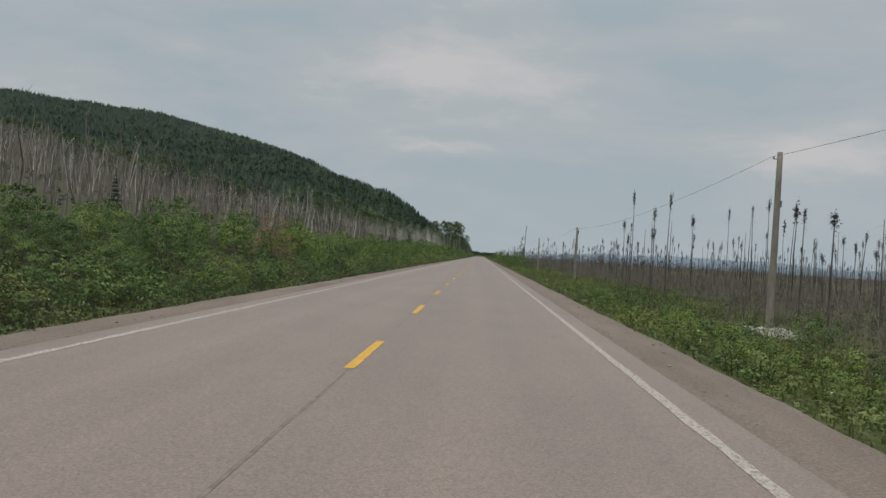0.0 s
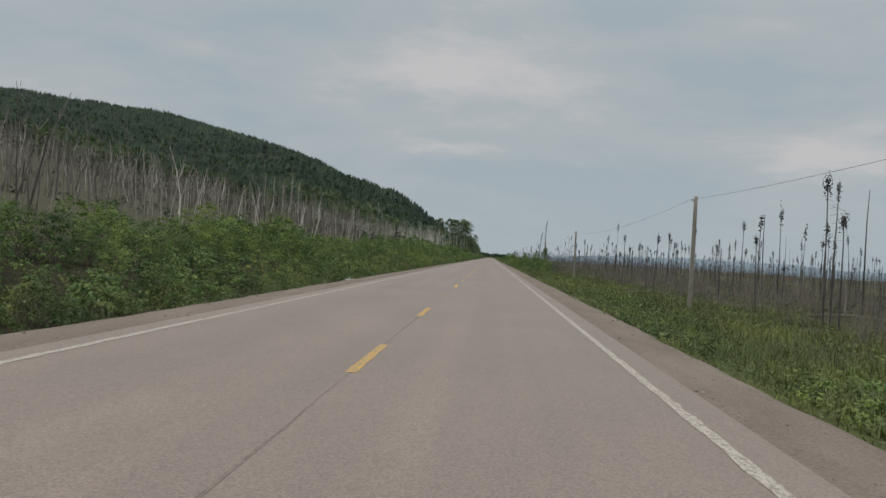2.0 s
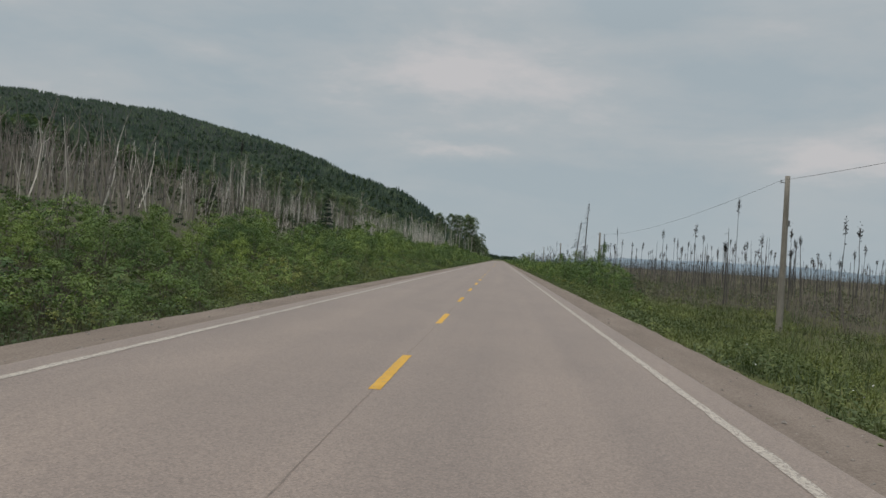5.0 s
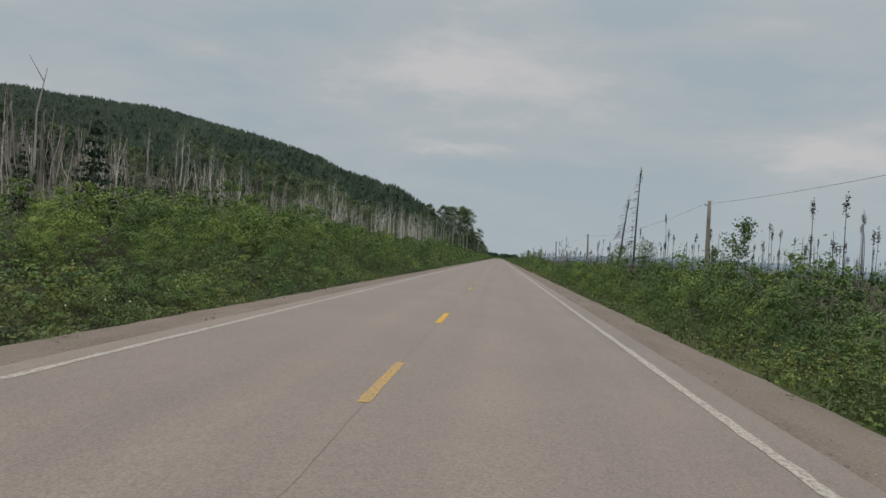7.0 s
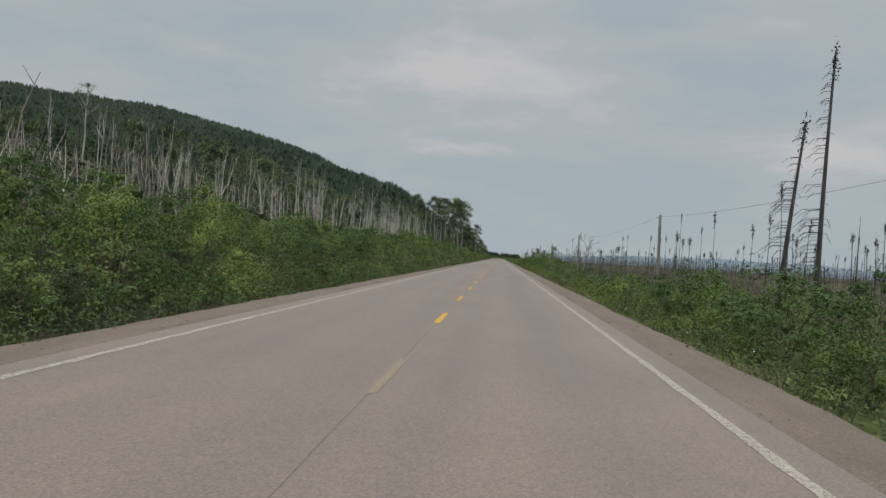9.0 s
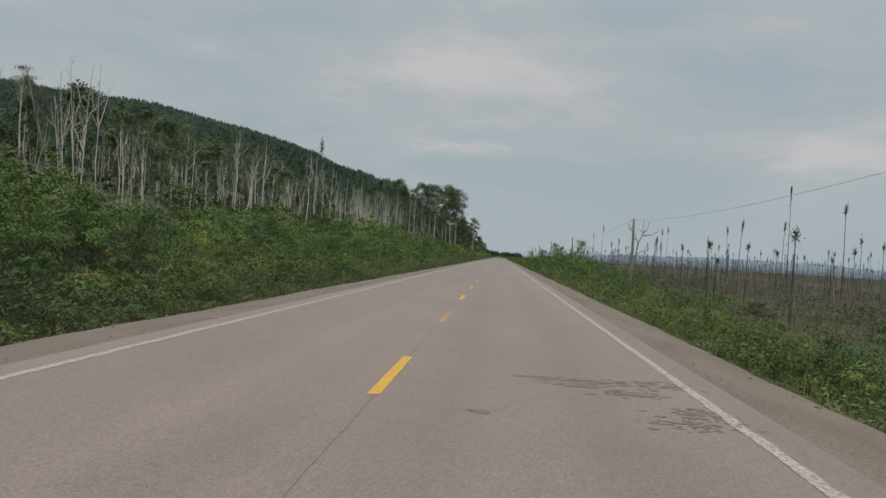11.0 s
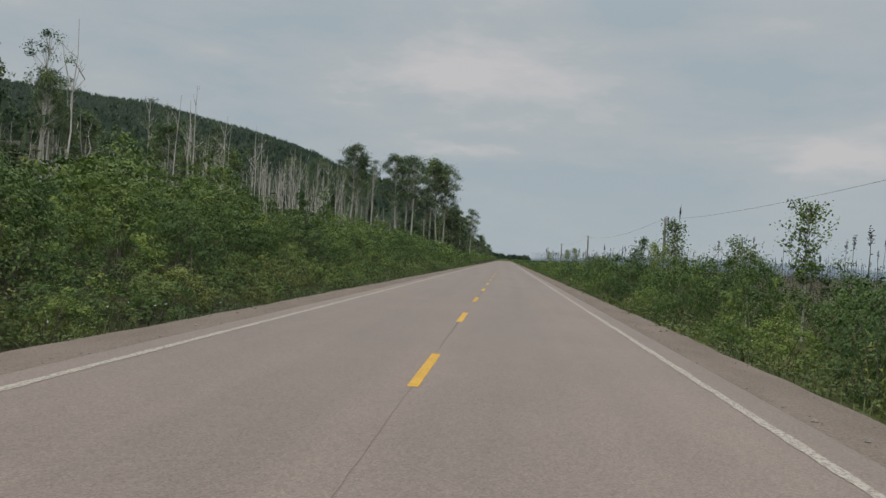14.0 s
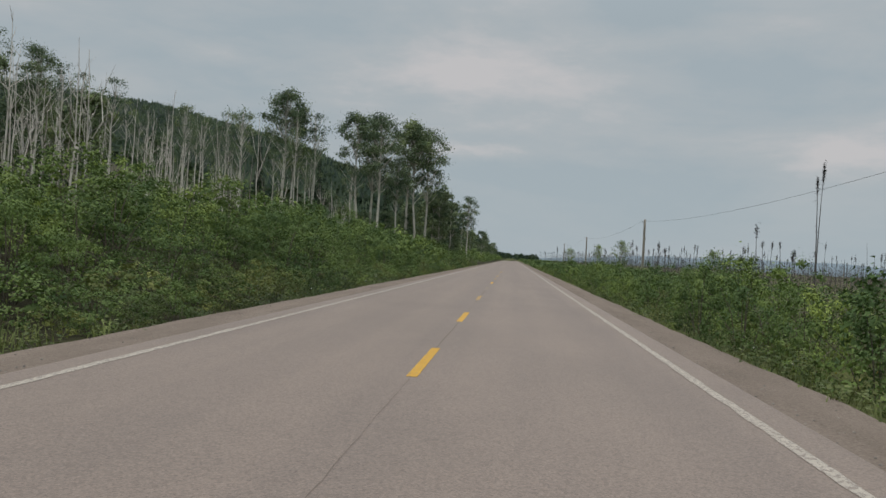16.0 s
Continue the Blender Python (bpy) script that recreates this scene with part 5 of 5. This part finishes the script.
# tall dead trees above the thicket on the hill side
for k, (x, y, top) in enumerate([(-22.3, 137.0, 11.5), (-32.7, 239.3, 14.3), (-18.5, 384.8, 12.3)]):
    z = gz(x, y)
    snags[5 if k < 2 else 1].put(x, y, z, 40 * k, 1.15, (top - z) / 9.0, (0, 1.5))


# living spruces
def spruce_geo(h, seed, whorls=16, width=0.2, n=26, leaf=0.16):
    r = np.random.default_rng(seed)
    gt, gl = Geo(), Geo()
    tube(gt, [(0, 0, -0.2), (0, 0, h * 0.5), (0, 0, h)], [0.012 * h + 0.03, 0.008 * h, 0.01], 6)
    for k in range(whorls):
        a = 0.08 + 0.9 * (k + r.uniform(0, 0.7)) / whorls
        rad = width * h * (1.02 - a) * r.uniform(0.75, 1.2)
        m = int(n * (1.15 - a)) + 6
        az = r.uniform(0, 6.28, m); rr = rad * np.sqrt(r.uniform(0.05, 1, m))
        c = np.stack([rr * np.cos(az), rr * np.sin(az), a * h - 0.35 * rr + r.normal(0, 0.05, m)], -1)
        leaves(gl, c, leaf * (1.2 - 0.5 * a), 0.8, r, np.stack([np.cos(az) * 0.5, np.sin(az) * 0.5, np.full(m, 0.6)], -1))
    return gt, gl


def spruce(seed, h, width=0.2, n=30, leaf=0.17):
    root = empty("spruce_tree")
    gt, gl = spruce_geo(h, seed, int(8 + h * 1.4), width, n, leaf)
    part("trunk", gt, STEM, root)
    part("crown", gl, NEEDLE, root)
    return tagged(root, "dark green living spruce tree", "spruce tree", "living spruces")


sp = [Planter(spruce(701, 6.5, 0.25, 90, 0.14)), Planter(spruce(702, 15.0, 0.13, 46, 0.3))]
for x, y, top in ((-18.85, 229.3, 7.6), (-51.0, 281.0, 13.5), (-22.5, 229.3, 5.7), (-27, 62, 6.0)):
    sp[0].put(x, y, gz(x, y), x * 40, (top - gz(x, y)) / 6.5)
for x, y, h in ((-15.4, 647.2, 16.0), (-18.0, 656.0, 12.0), (-14.5, 625.0, 9.5), (-30.0, 560.0, 13.0), (-24.0, 590.0, 12.0), (-35.0, 545.0, 12.0)):
    sp[1].put(x, y, gz(x, y), x * 37, h / 15.0)


# poplars with tall bare trunks and round crowns
def poplar(seed, h, crown0, rad, clumps, per, leaf, label, thin=1.0):
    r = np.random.default_rng(seed)
    root = empty("poplar_tree")
    gt, gl = Geo(), Geo()
    t = np.linspace(0, 1, 6)
    px = np.cumsum(r.normal(0, 0.01, 6)) * h; px -= px[0]
    pts = np.stack([px, 0.6 * px[::-1] - 0.6 * px[-1], t * h * 0.93 - 0.3 * (t == 0)], -1)
    tube(gt, pts, (0.009 * h + 0.03) * (1 - 0.8 * t), 6)
    at = lambda a: np.array([np.interp(a, t, pts[:, 0]), np.interp(a, t, pts[:, 1]), a * h * 0.93])
    for k in range(clumps):
        a = crown0 + (1 - crown0) * r.uniform(0, 1) ** 0.8
        az = r.uniform(0, 6.28)
        env = math.sin(math.pi * min(1, (a - crown0) / (1 - crown0) * 0.72 + 0.2))
        R = rad * env * math.sqrt(r.uniform(0.1, 1))
        p = at(max(crown0 * 0.85, a - 0.12))
        e = np.array([np.cos(az) * R, np.sin(az) * R, 0]) + at(min(1.0, a)) + [0, 0, 0.25 * R]
        tube(gt, [p, (p + e) * 0.5 + [0, 0, -0.1 * R], e], np.array([0.3, 0.18, 0.05]) * (0.009 * h + 0.03), 3, False)
        m = int(per * r.uniform(0.5, 1.4))
        sp_ = rad * r.uniform(0.11, 0.2)
        d = r.normal(0, 1, (m, 3))
        leaves(gl, e + d * [sp_, sp_, sp_ * 0.65], leaf, 0.3, r, d * 0.5 + np.array([0, 0, 0.3]), True)
    part("trunk", gt, BIRCHBARK, root)
    part("crown", gl, ASPEN, root)
    return tagged(root, label, "poplar tree", "roadside poplars")


LAB = "tall poplar with a pale bare trunk and a round leafy crown"
pop = [Planter(poplar(800 + k, 19.0, 0.5, 3.1, 50, 120, 0.12, LAB)) for k in range(3)]
sparse = [Planter(poplar(810 + k, 17.0, 0.6, 2.4, 22, 50, 0.10, "tall pale poplar with a thin sparse crown")) for k in range(2)]
dense = [Planter(poplar(820 + k, 12.0, 0.2, 3.0, 36, 80, 0.20, "leafy poplar with a full dark green crown")) for k in range(3)]
r = np.random.default_rng(95)
# round tree apart, then the stand
for x, y, top, kind in ((-30.2, 540.0, 23.2, 0), (-29.2, 541.0, 21.0, 0), (-26.5, 541.5, 20.8, 3), (-24.2, 562.0, 24.4, 0), (-22.0, 563.0, 24.0, 0), (-20.0, 558.0, 23.6, 0),
                        (-17.2, 570.0, 25.0, 0), (-15.6, 569.0, 23.0, 0), (-14.2, 574.0, 24.0, 0), (-17.5, 560.0, 17.0, 0), (-33.5, 532.0, 18.6, 3), (-36.5, 528.0, 17.4, 3),
                        (-18.4, 387.0, 10.2, 3), (-40.0, 530.0, 19.0, 3), (-44.0, 520.0, 20.0, 3), (-48.0, 512.0, 21.0, 0), (-10.6, 640.0, 17.2, 0), (-12.2, 644.0, 13.0, 0)):
    z = gz(x, y)
    lst = pop if kind == 0 else sparse
    b = 19.0 if kind == 0 else 17.0
    lst[r.integers(0, len(lst))].put(x, y, z, r.uniform(0, 360), (top - z) / b)
for k in range(20):
    y = r.uniform(505, 562); x = -r.uniform(19, 48)
    sparse[k % 2].put(x, y, gz(x, y), r.uniform(0, 360), r.uniform(0.45, 0.75), r.uniform(0.6, 0.9))
for k in range(46):
    y = r.uniform(572, 1050); x = -r.uniform(11.5, 34)
    h = r.uniform(7, 12.5)
    dense[r.integers(0, 3)].put(x, y, gz(x, y), r.uniform(0, 360), h / 12)
for x, y, h in ((-12.8, 583.0, 14.0), (-13.5, 588.0, 13.0), (-20.0, 566.0, 6.5), (-23.0, 563.0, 6.0), (-17.0, 571.0, 7.0), (-27.0, 566.0, 6.5), (-14.0, 585.0, 12.0), (-16.0, 592.0, 13.5), (-13.0, 598.0, 10.0), (-18.0, 580.0, 9.0), (-21.0, 572.0, 7.0), (-16.5, 608.0, 12.0), (-12.5, 615.0, 9.0)):
    dense[r.integers(0, 3)].put(x, y, gz(x, y), r.uniform(0, 360), h / 12)
# leafy trees on the slope behind the dead ones
for x, y, top in ((-54, 438, 21.5), (-59, 446, 23.0), (-65, 452, 25.5), (-71, 462, 28.0), (-78, 470, 30.5), (-84, 476, 31.5), (-90, 470, 33.0), (-98, 482, 35.0), (-106, 476, 36.0), (-62, 470, 24.0), (-52, 468, 20.0), (-70, 500, 27.0)):
    k = r.integers(0, 3)
    hh = top - gz(x, y)
    (dense[k].put(x, y, gz(x, y), r.uniform(0, 360), hh / 12.0 * 0.8, hh / 12.0) if r.random() < 0.5 else pop[k].put(x, y, gz(x, y), r.uniform(0, 360), hh / 19.0))
for k in range(60):
    y = r.uniform(395, 640); x = -r.uniform(52, 110)
    h = r.uniform(10, 16)
    (dense if r.random() < 0.7 else sparse)[r.integers(0, 2)].put(x, y, gz(x, y), r.uniform(0, 360), h / 13)
# slender young birches on the bog side
yb = []
for k in range(3):
    root = empty("young_birch")
    rr = np.random.default_rng(850 + k)
    gt, gl, gw = Geo(), Geo(), Geo()
    tube(gt, [(0, 0, -0.2), (0.04, 0.02, 1.6), (0.0, 0.05, 3.2), (0.05, 0.0, 4.4)], [0.045, 0.035, 0.02, 0.006], 5)
    for _ in range(58):
        a = rr.uniform((0.42, 0.3, 0.36)[k], 0.99); az = rr.uniform(0, 6.28)
        L = (0.34 + 0.62 * math.sin(math.pi * min(1.0, (1.03 - a) / 0.72))) * rr.uniform(0.45, 1.05) * (1.0, 0.85, 1.15)[k]
        p = np.array([0, 0, a * 4.4]); e = p + [np.cos(az) * L, np.sin(az) * L, 0.7 * L]
        tube(gw, [p, e], [0.012, 0.003], 3, False)
        leaves(gl, p + (e - p) * rr.uniform(0.3, 1.1, (24, 1)) + rr.normal(0, 0.11, (24, 3)), 0.055, 0.3, rr)
    part("trunk", gt, BIRCHBARK, root)
    tagged(part("branching", gw, STEM, root), kind="stuff")
    part("foliage", gl, BRIGHT if k else ALDER, root)
    yb.append(Planter(tagged(root, "slender young birch with small light green leaves", "birch tree", "young birches on the bog side")))
for k, (x, y, top) in enumerate([(11.9, 409.8, 4.3), (12.95, 231.5, 4.2), (12.4, 253.6, 3.6), (9.25, 246.0, 2.8), (10.6, 433.0, 3.2), (11.3, 434.5, 2.9), (13.0, 481.8, 2.6),
                                 (9.1, 420.0, 4.0), (11.3, 416.5, 3.2), (10.2, 411.0, 2.4), (11.9, 447.0, 4.0), (12.6, 456.0, 2.4), (9.5, 462.0, 2.0), (13.5, 238.0, 2.9), (10.8, 470.0, 2.2), (12.5, 520.0, 4.0), (14, 560, 4.4), (12, 590, 4.2)]):
    z = gz(x, y)
    yb[k % 3].put(x, y, z, 77 * k, (top - z) / 4.7)


# woods on the hill: small trees beyond counting
def little_spruce(seed, h=12.0):
    r = np.random.default_rng(seed)
    g = Geo()
    for a, b, w in ((0.05, 0.62, 0.19), (0.3, 1.0, 0.14)):
        k = 6
        th = np.arange(k) * 2 * np.pi / k + r.uniform(0, 1)
        v = [(np.cos(t) * w * h * r.uniform(0.7, 1.2), np.sin(t) * w * h * r.uniform(0.7, 1.2), a * h) for t in th] + [(0, 0, b * h)]
        g.add(v, None, [(i, (i + 1) % k, k) for i in range(k)])
    return g.arrays()


def little_crown(seed, h=11.0, n=22):
    r = np.random.default_rng(seed)
    g = Geo()
    d = r.normal(size=(n, 3)); d /= np.linalg.norm(d, axis=1, keepdims=True); d[:, 2] = np.abs(d[:, 2])
    c = d * [0.28 * h, 0.28 * h, 0.72 * h] * r.uniform(0.6, 1.05, (n, 1)) + [0, 0, 0.2 * h]
    leaves(g, c, 0.2 * h * math.sqrt(22 / n), 0, r, d, True)
    return g.arrays()


ls = [little_spruce(900 + k) for k in range(5)]
lc = [little_crown(910 + k) for k in range(5)]
lcf = [little_crown(920 + k, n=90) for k in range(5)]


def hill_ridge(r, n):
    u = 60 + 3000 * r.beta(0.9, 1.4, n)
    ry = np.interp(u, RIDGE_U, RIDGE_Y)
    return -u, ry + r.normal(0, 40, n)


def hill_face(r, n):
    y = 900 + 3000 * r.beta(1, 1.3, n); u = 50 + (y * 0.75) * r.uniform(0, 1, n)
    return -u, y


def hill_face2(r, n):
    y = 900 + 2400 * r.beta(1, 1.7, n); u = 40 + (y * 0.7) * r.uniform(0, 1, n)
    return -u, y


def hill_low(r, n):
    y = r.uniform(60, 950, n); u = 130 + 600 * r.beta(1, 1.6, n)
    keep = (y > 330) | (u > 345)
    return -u[keep], y[keep]


def end_wood(r, n):
    y = r.uniform(1150, 1600, n); x = r.uniform(-320, 22, n)
    return x, y


stand("ridge_spruces", HILLWOOD, 3000, hill_ridge, 96, (10, 26), "row of spruces along the hill's skyline", ls, 12.0)
stand("hill_spruces", HILLWOOD, 18000, hill_face, 97, (9, 18), "dark spruce forest on the hill", ls, 12.0)
stand("hill_leafy_trees", FOREST, 5200, hill_face2, 98, (9, 16), "green leafy forest on the hill", lc, 11.0)
stand("slope_leafy_trees", FOREST, 700, hill_low, 99, (7, 12), "dark green leafy forest on the lower slope", lcf, 11.0)
stand("slope_leafy_trees", FOREST, 900, hill_low, 103, (6, 11), "green leafy forest on the lower slope", lcf, 11.0)
stand("slope_spruces", CONIFER, 900, hill_low, 100, (7, 14), "dark spruces on the lower slope", ls, 12.0)
stand("end_of_road_wood", FOREST, 700, end_wood, 101, (4, 7), "mixed wood across the end of the road", lc, 11.0)
stand("end_of_road_spruces", CONIFER, 500, end_wood, 102, (4, 8), "spruces across the end of the road", ls, 12.0)

# far shore across the water, its distance haze put into the blue colour
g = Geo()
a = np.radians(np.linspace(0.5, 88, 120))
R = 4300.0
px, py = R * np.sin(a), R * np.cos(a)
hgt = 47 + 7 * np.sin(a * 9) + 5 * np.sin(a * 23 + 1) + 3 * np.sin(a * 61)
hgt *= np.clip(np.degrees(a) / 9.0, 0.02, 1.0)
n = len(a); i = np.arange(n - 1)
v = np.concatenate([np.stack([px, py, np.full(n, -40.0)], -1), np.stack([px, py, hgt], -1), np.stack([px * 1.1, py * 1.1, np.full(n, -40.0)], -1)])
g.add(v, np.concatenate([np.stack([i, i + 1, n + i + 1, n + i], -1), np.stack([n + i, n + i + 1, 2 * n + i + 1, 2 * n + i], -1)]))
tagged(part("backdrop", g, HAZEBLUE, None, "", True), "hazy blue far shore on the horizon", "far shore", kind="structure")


# ---- poles and line ----
def utility_pole():
    root = empty("utility_pole")
    g = Geo()
    t = np.linspace(0, 1, 7)
    tube(g, np.stack([0.015 * np.sin(t * 4), 0 * t, t * 7.1 - 0.4], -1), 0.15 - 0.045 * t, 12)
    post = part("post", g, POLEWOOD, root, smooth=True)
    g = Geo(); tube(g, [(-0.11, 0, 6.42), (-0.30, 0, 6.42)], [0.022, 0.022], 6); tube(g, [(-0.27, 0, 6.40), (-0.27, 0, 6.52)], [0.035, 0.03], 8)
    part("insulator", g, STEEL, post, "small metal cable bracket")
    g = Geo(); tube(g, [(0.15, 0, 4.55), (0.15, 0, 4.8)], [0.05, 0.05], 6)
    part("junction_box", g, STEEL, post, "small grey box on the post")
    return Planter(tagged(root, "weathered round wooden utility pole", "utility pole", "poles along the road"))


up = utility_pole()
poles = [(12.8, -38.5, 6.2), (12.9, 32.5, 6.19), (13.15, 102.6, 5.68), (13.3, 171.8, 5.8), (13.65, 240.9, 5.64), (13.85, 310.7, 5.65), (13.98, 380.0, 5.94), (14.0, 448.8, 5.7),
         (14.4, 518.0, 6.2), (14.6, 587.0, 6.2), (14.8, 656.0, 6.2)]
tops = []
for k, (x, y, top) in enumerate(poles):
    up.put(x, y, top - 6.7, 13 * (k % 3), 1.0, None, (0.3 * math.sin(k * 2.1), 0.4 * math.sin(k)))
    tops.append((x - 0.27, y, top - 0.2))
for (xa, ya, za), (xb, yb_, zb) in zip(tops[:-1], tops[1:]):
    t = np.linspace(0, 1, 25)
    g = Geo()
    tube(g, np.stack([xa + (xb - xa) * t, ya + (yb_ - ya) * t, za + (zb - za) * t - 4 * 0.75 * t * (1 - t)], -1), np.full(25, 0.007), 4, False)
    tagged(part("overhead_cable", g, CABLE), "thin black overhead cable between two poles", "cable", "cable spans")
# pale gravel round the foot of one pole
g = Geo()
rr = np.random.default_rng(5)
th = np.linspace(0, 2 * np.pi, 22, endpoint=False)
pr = 1 + 0.15 * np.sin(3 * th) + rr.normal(0, 0.06, 22)
z0 = gz(13.0, 32.5)
v = [(13.1 + 1.35 * k * np.cos(t), 32.5 + 2.4 * k * np.sin(t), z0 - 0.15) for t, k in zip(th, pr)] + [(13.1 + 0.9 * k * np.cos(t), 32.5 + 1.7 * k * np.sin(t), z0 + 0.16) for t, k in zip(th, pr)] + [(13.1, 32.5, z0 + 0.24)]
i = np.arange(22)
g.add(v, np.stack([i, (i + 1) % 22, 22 + (i + 1) % 22, 22 + i], -1), np.stack([22 + i, 22 + (i + 1) % 22, np.full(22, 44)], -1))
tagged(part("gravel_mound", g, PALE_GRAVEL), "pale gravel mound round the foot of a pole", "gravel mound")

# fallen trunks on the bog
fl = empty("fallen_log")
gt, gb = dead_trunk(5.0, 0.055, 950, 6, False, 6, 0.035)
trunk = part("trunk", gt, GREYBARK, fl)
for g in gb:
    part("limb", g, GREYBARK, trunk)
fl = Planter(tagged(fl, "grey fallen trunk with broken limbs lying on the bog", "log", "fallen logs"))
for k, (x, y, rz, s) in enumerate([(13.0, 125.0, 100, 1.0), (15.5, 121.0, 160, 1.0), (17.5, 126.0, 80, 0.8), (14.0, 133.0, 30, 0.9), (19, 100, 60, 1.0), (16, 66, 120, 0.8), (22, 140, 10, 1.1)]):
    fl.put(x, y, gz(x, y) + 0.14, rz, s, None, (88, 0))

# bleached driftwood at the shoulder, with a darker stick under it
dl = empty("driftwood_log")
gt, gb = Geo(), Geo()
tube(gt, [(-1.05, 0.05, 0.07), (-0.5, 0.0, 0.10), (0.1, 0.03, 0.12), (0.7, -0.03, 0.10), (1.05, -0.06, 0.07)], [0.05, 0.085, 0.075, 0.07, 0.03], 8)
tube(gt, [(0.1, 0.03, 0.14), (0.35, 0.16, 0.25), (0.5, 0.2, 0.27)], [0.035, 0.025, 0.012], 6)
part("trunk", gt, DRIFT, dl, smooth=True)
tube(gb, [(-0.8, -0.16, 0.03), (0.0, -0.12, 0.05), (0.9, -0.2, 0.03)], [0.03, 0.035, 0.018], 6)
part("stick", gb, GREYBARK, dl, "darker stick under the log")
tagged(dl, "bleached driftwood log lying at the edge of the shoulder", "log")
dl.matrix_basis = pose(-5.5, 95.0, gz(-5.5, 95.0) - 0.01, 0, 0, 75) @ Matrix.Scale(0.68, 4)


def roadside_stone(seed):
    r = np.random.default_rng(seed)
    b = bmesh.new()
    bmesh.ops.create_icosphere(b, subdivisions=2, radius=1.0)
    for v in b.verts:
        n = v.co.normalized()
        v.co = n * (1 + 0.22 * math.sin(3 * n.x + seed) + 0.16 * math.sin(5 * n.y + 2 * seed) + r.normal(0, 0.03))
        v.co.z *= 0.62
    me = bpy.data.meshes.new("stone"); b.to_mesh(me); b.free()
    me.materials.append(STONE)
    return me


stone_meshes = [roadside_stone(k) for k in range(4)]
r = np.random.default_rng(58)
for k in range(34):
    x, y = (5.35 + abs(r.normal(0, 0.3)), 92.2 + r.normal(0, 1.1)) if k < 16 else (-5.3 - abs(r.normal(0, 0.25)), 95.5 + r.normal(0, 1.6))
    st = new("stone", stone_meshes[k % 4])
    sc = r.uniform(0.02, 0.065)
    st.matrix_basis = pose(x, y, gz(x, y) + 0.3 * sc, 0, 0, r.uniform(0, 360)) @ Matrix.Diagonal((sc, sc * r.uniform(0.7, 1.1), sc, 1))
    tagged(st, "pale grey fieldstone at the edge of the shoulder", "stone", "stones along the shoulder")

# ---- wear in the asphalt ----
for k, (x, y, rx, ry) in enumerate([(2.5, 308.3, 0.42, 0.26), (3.2, 308.5, 0.36, 0.24), (1.85, 308.45, 0.3, 0.14), (3.25, 306.6, 0.3, 0.3), (3.05, 306.0, 0.36, 0.2), (2.75, 307.6, 0.3, 0.16), (1.08, 305.95, 0.07, 0.05),
                                    (2.1, 308.0, 0.2, 0.08), (4.3, 306.2, 0.25, 0.3)]):
    if x < 3.9:
        broken_patch(x, y, rx, ry, k + 1)
crack([(-1.6, 347.3), (-1.1, 347.6), (-0.5, 347.5), (0.0, 347.6)], 0.028, 3)
crack([(-1.5, 346.0), (-1.2, 347.4), (-1.1, 349.6), (-0.4, 349.2), (0.2, 349.4)], 0.018, 4)
crack([(-0.9, 348.3), (-0.3, 349.6), (-0.2, 351.5)], 0.015, 6)

for root in PATTERNS:
    for ob in (*root.children_recursive, root):
        bpy.data.objects.remove(ob)
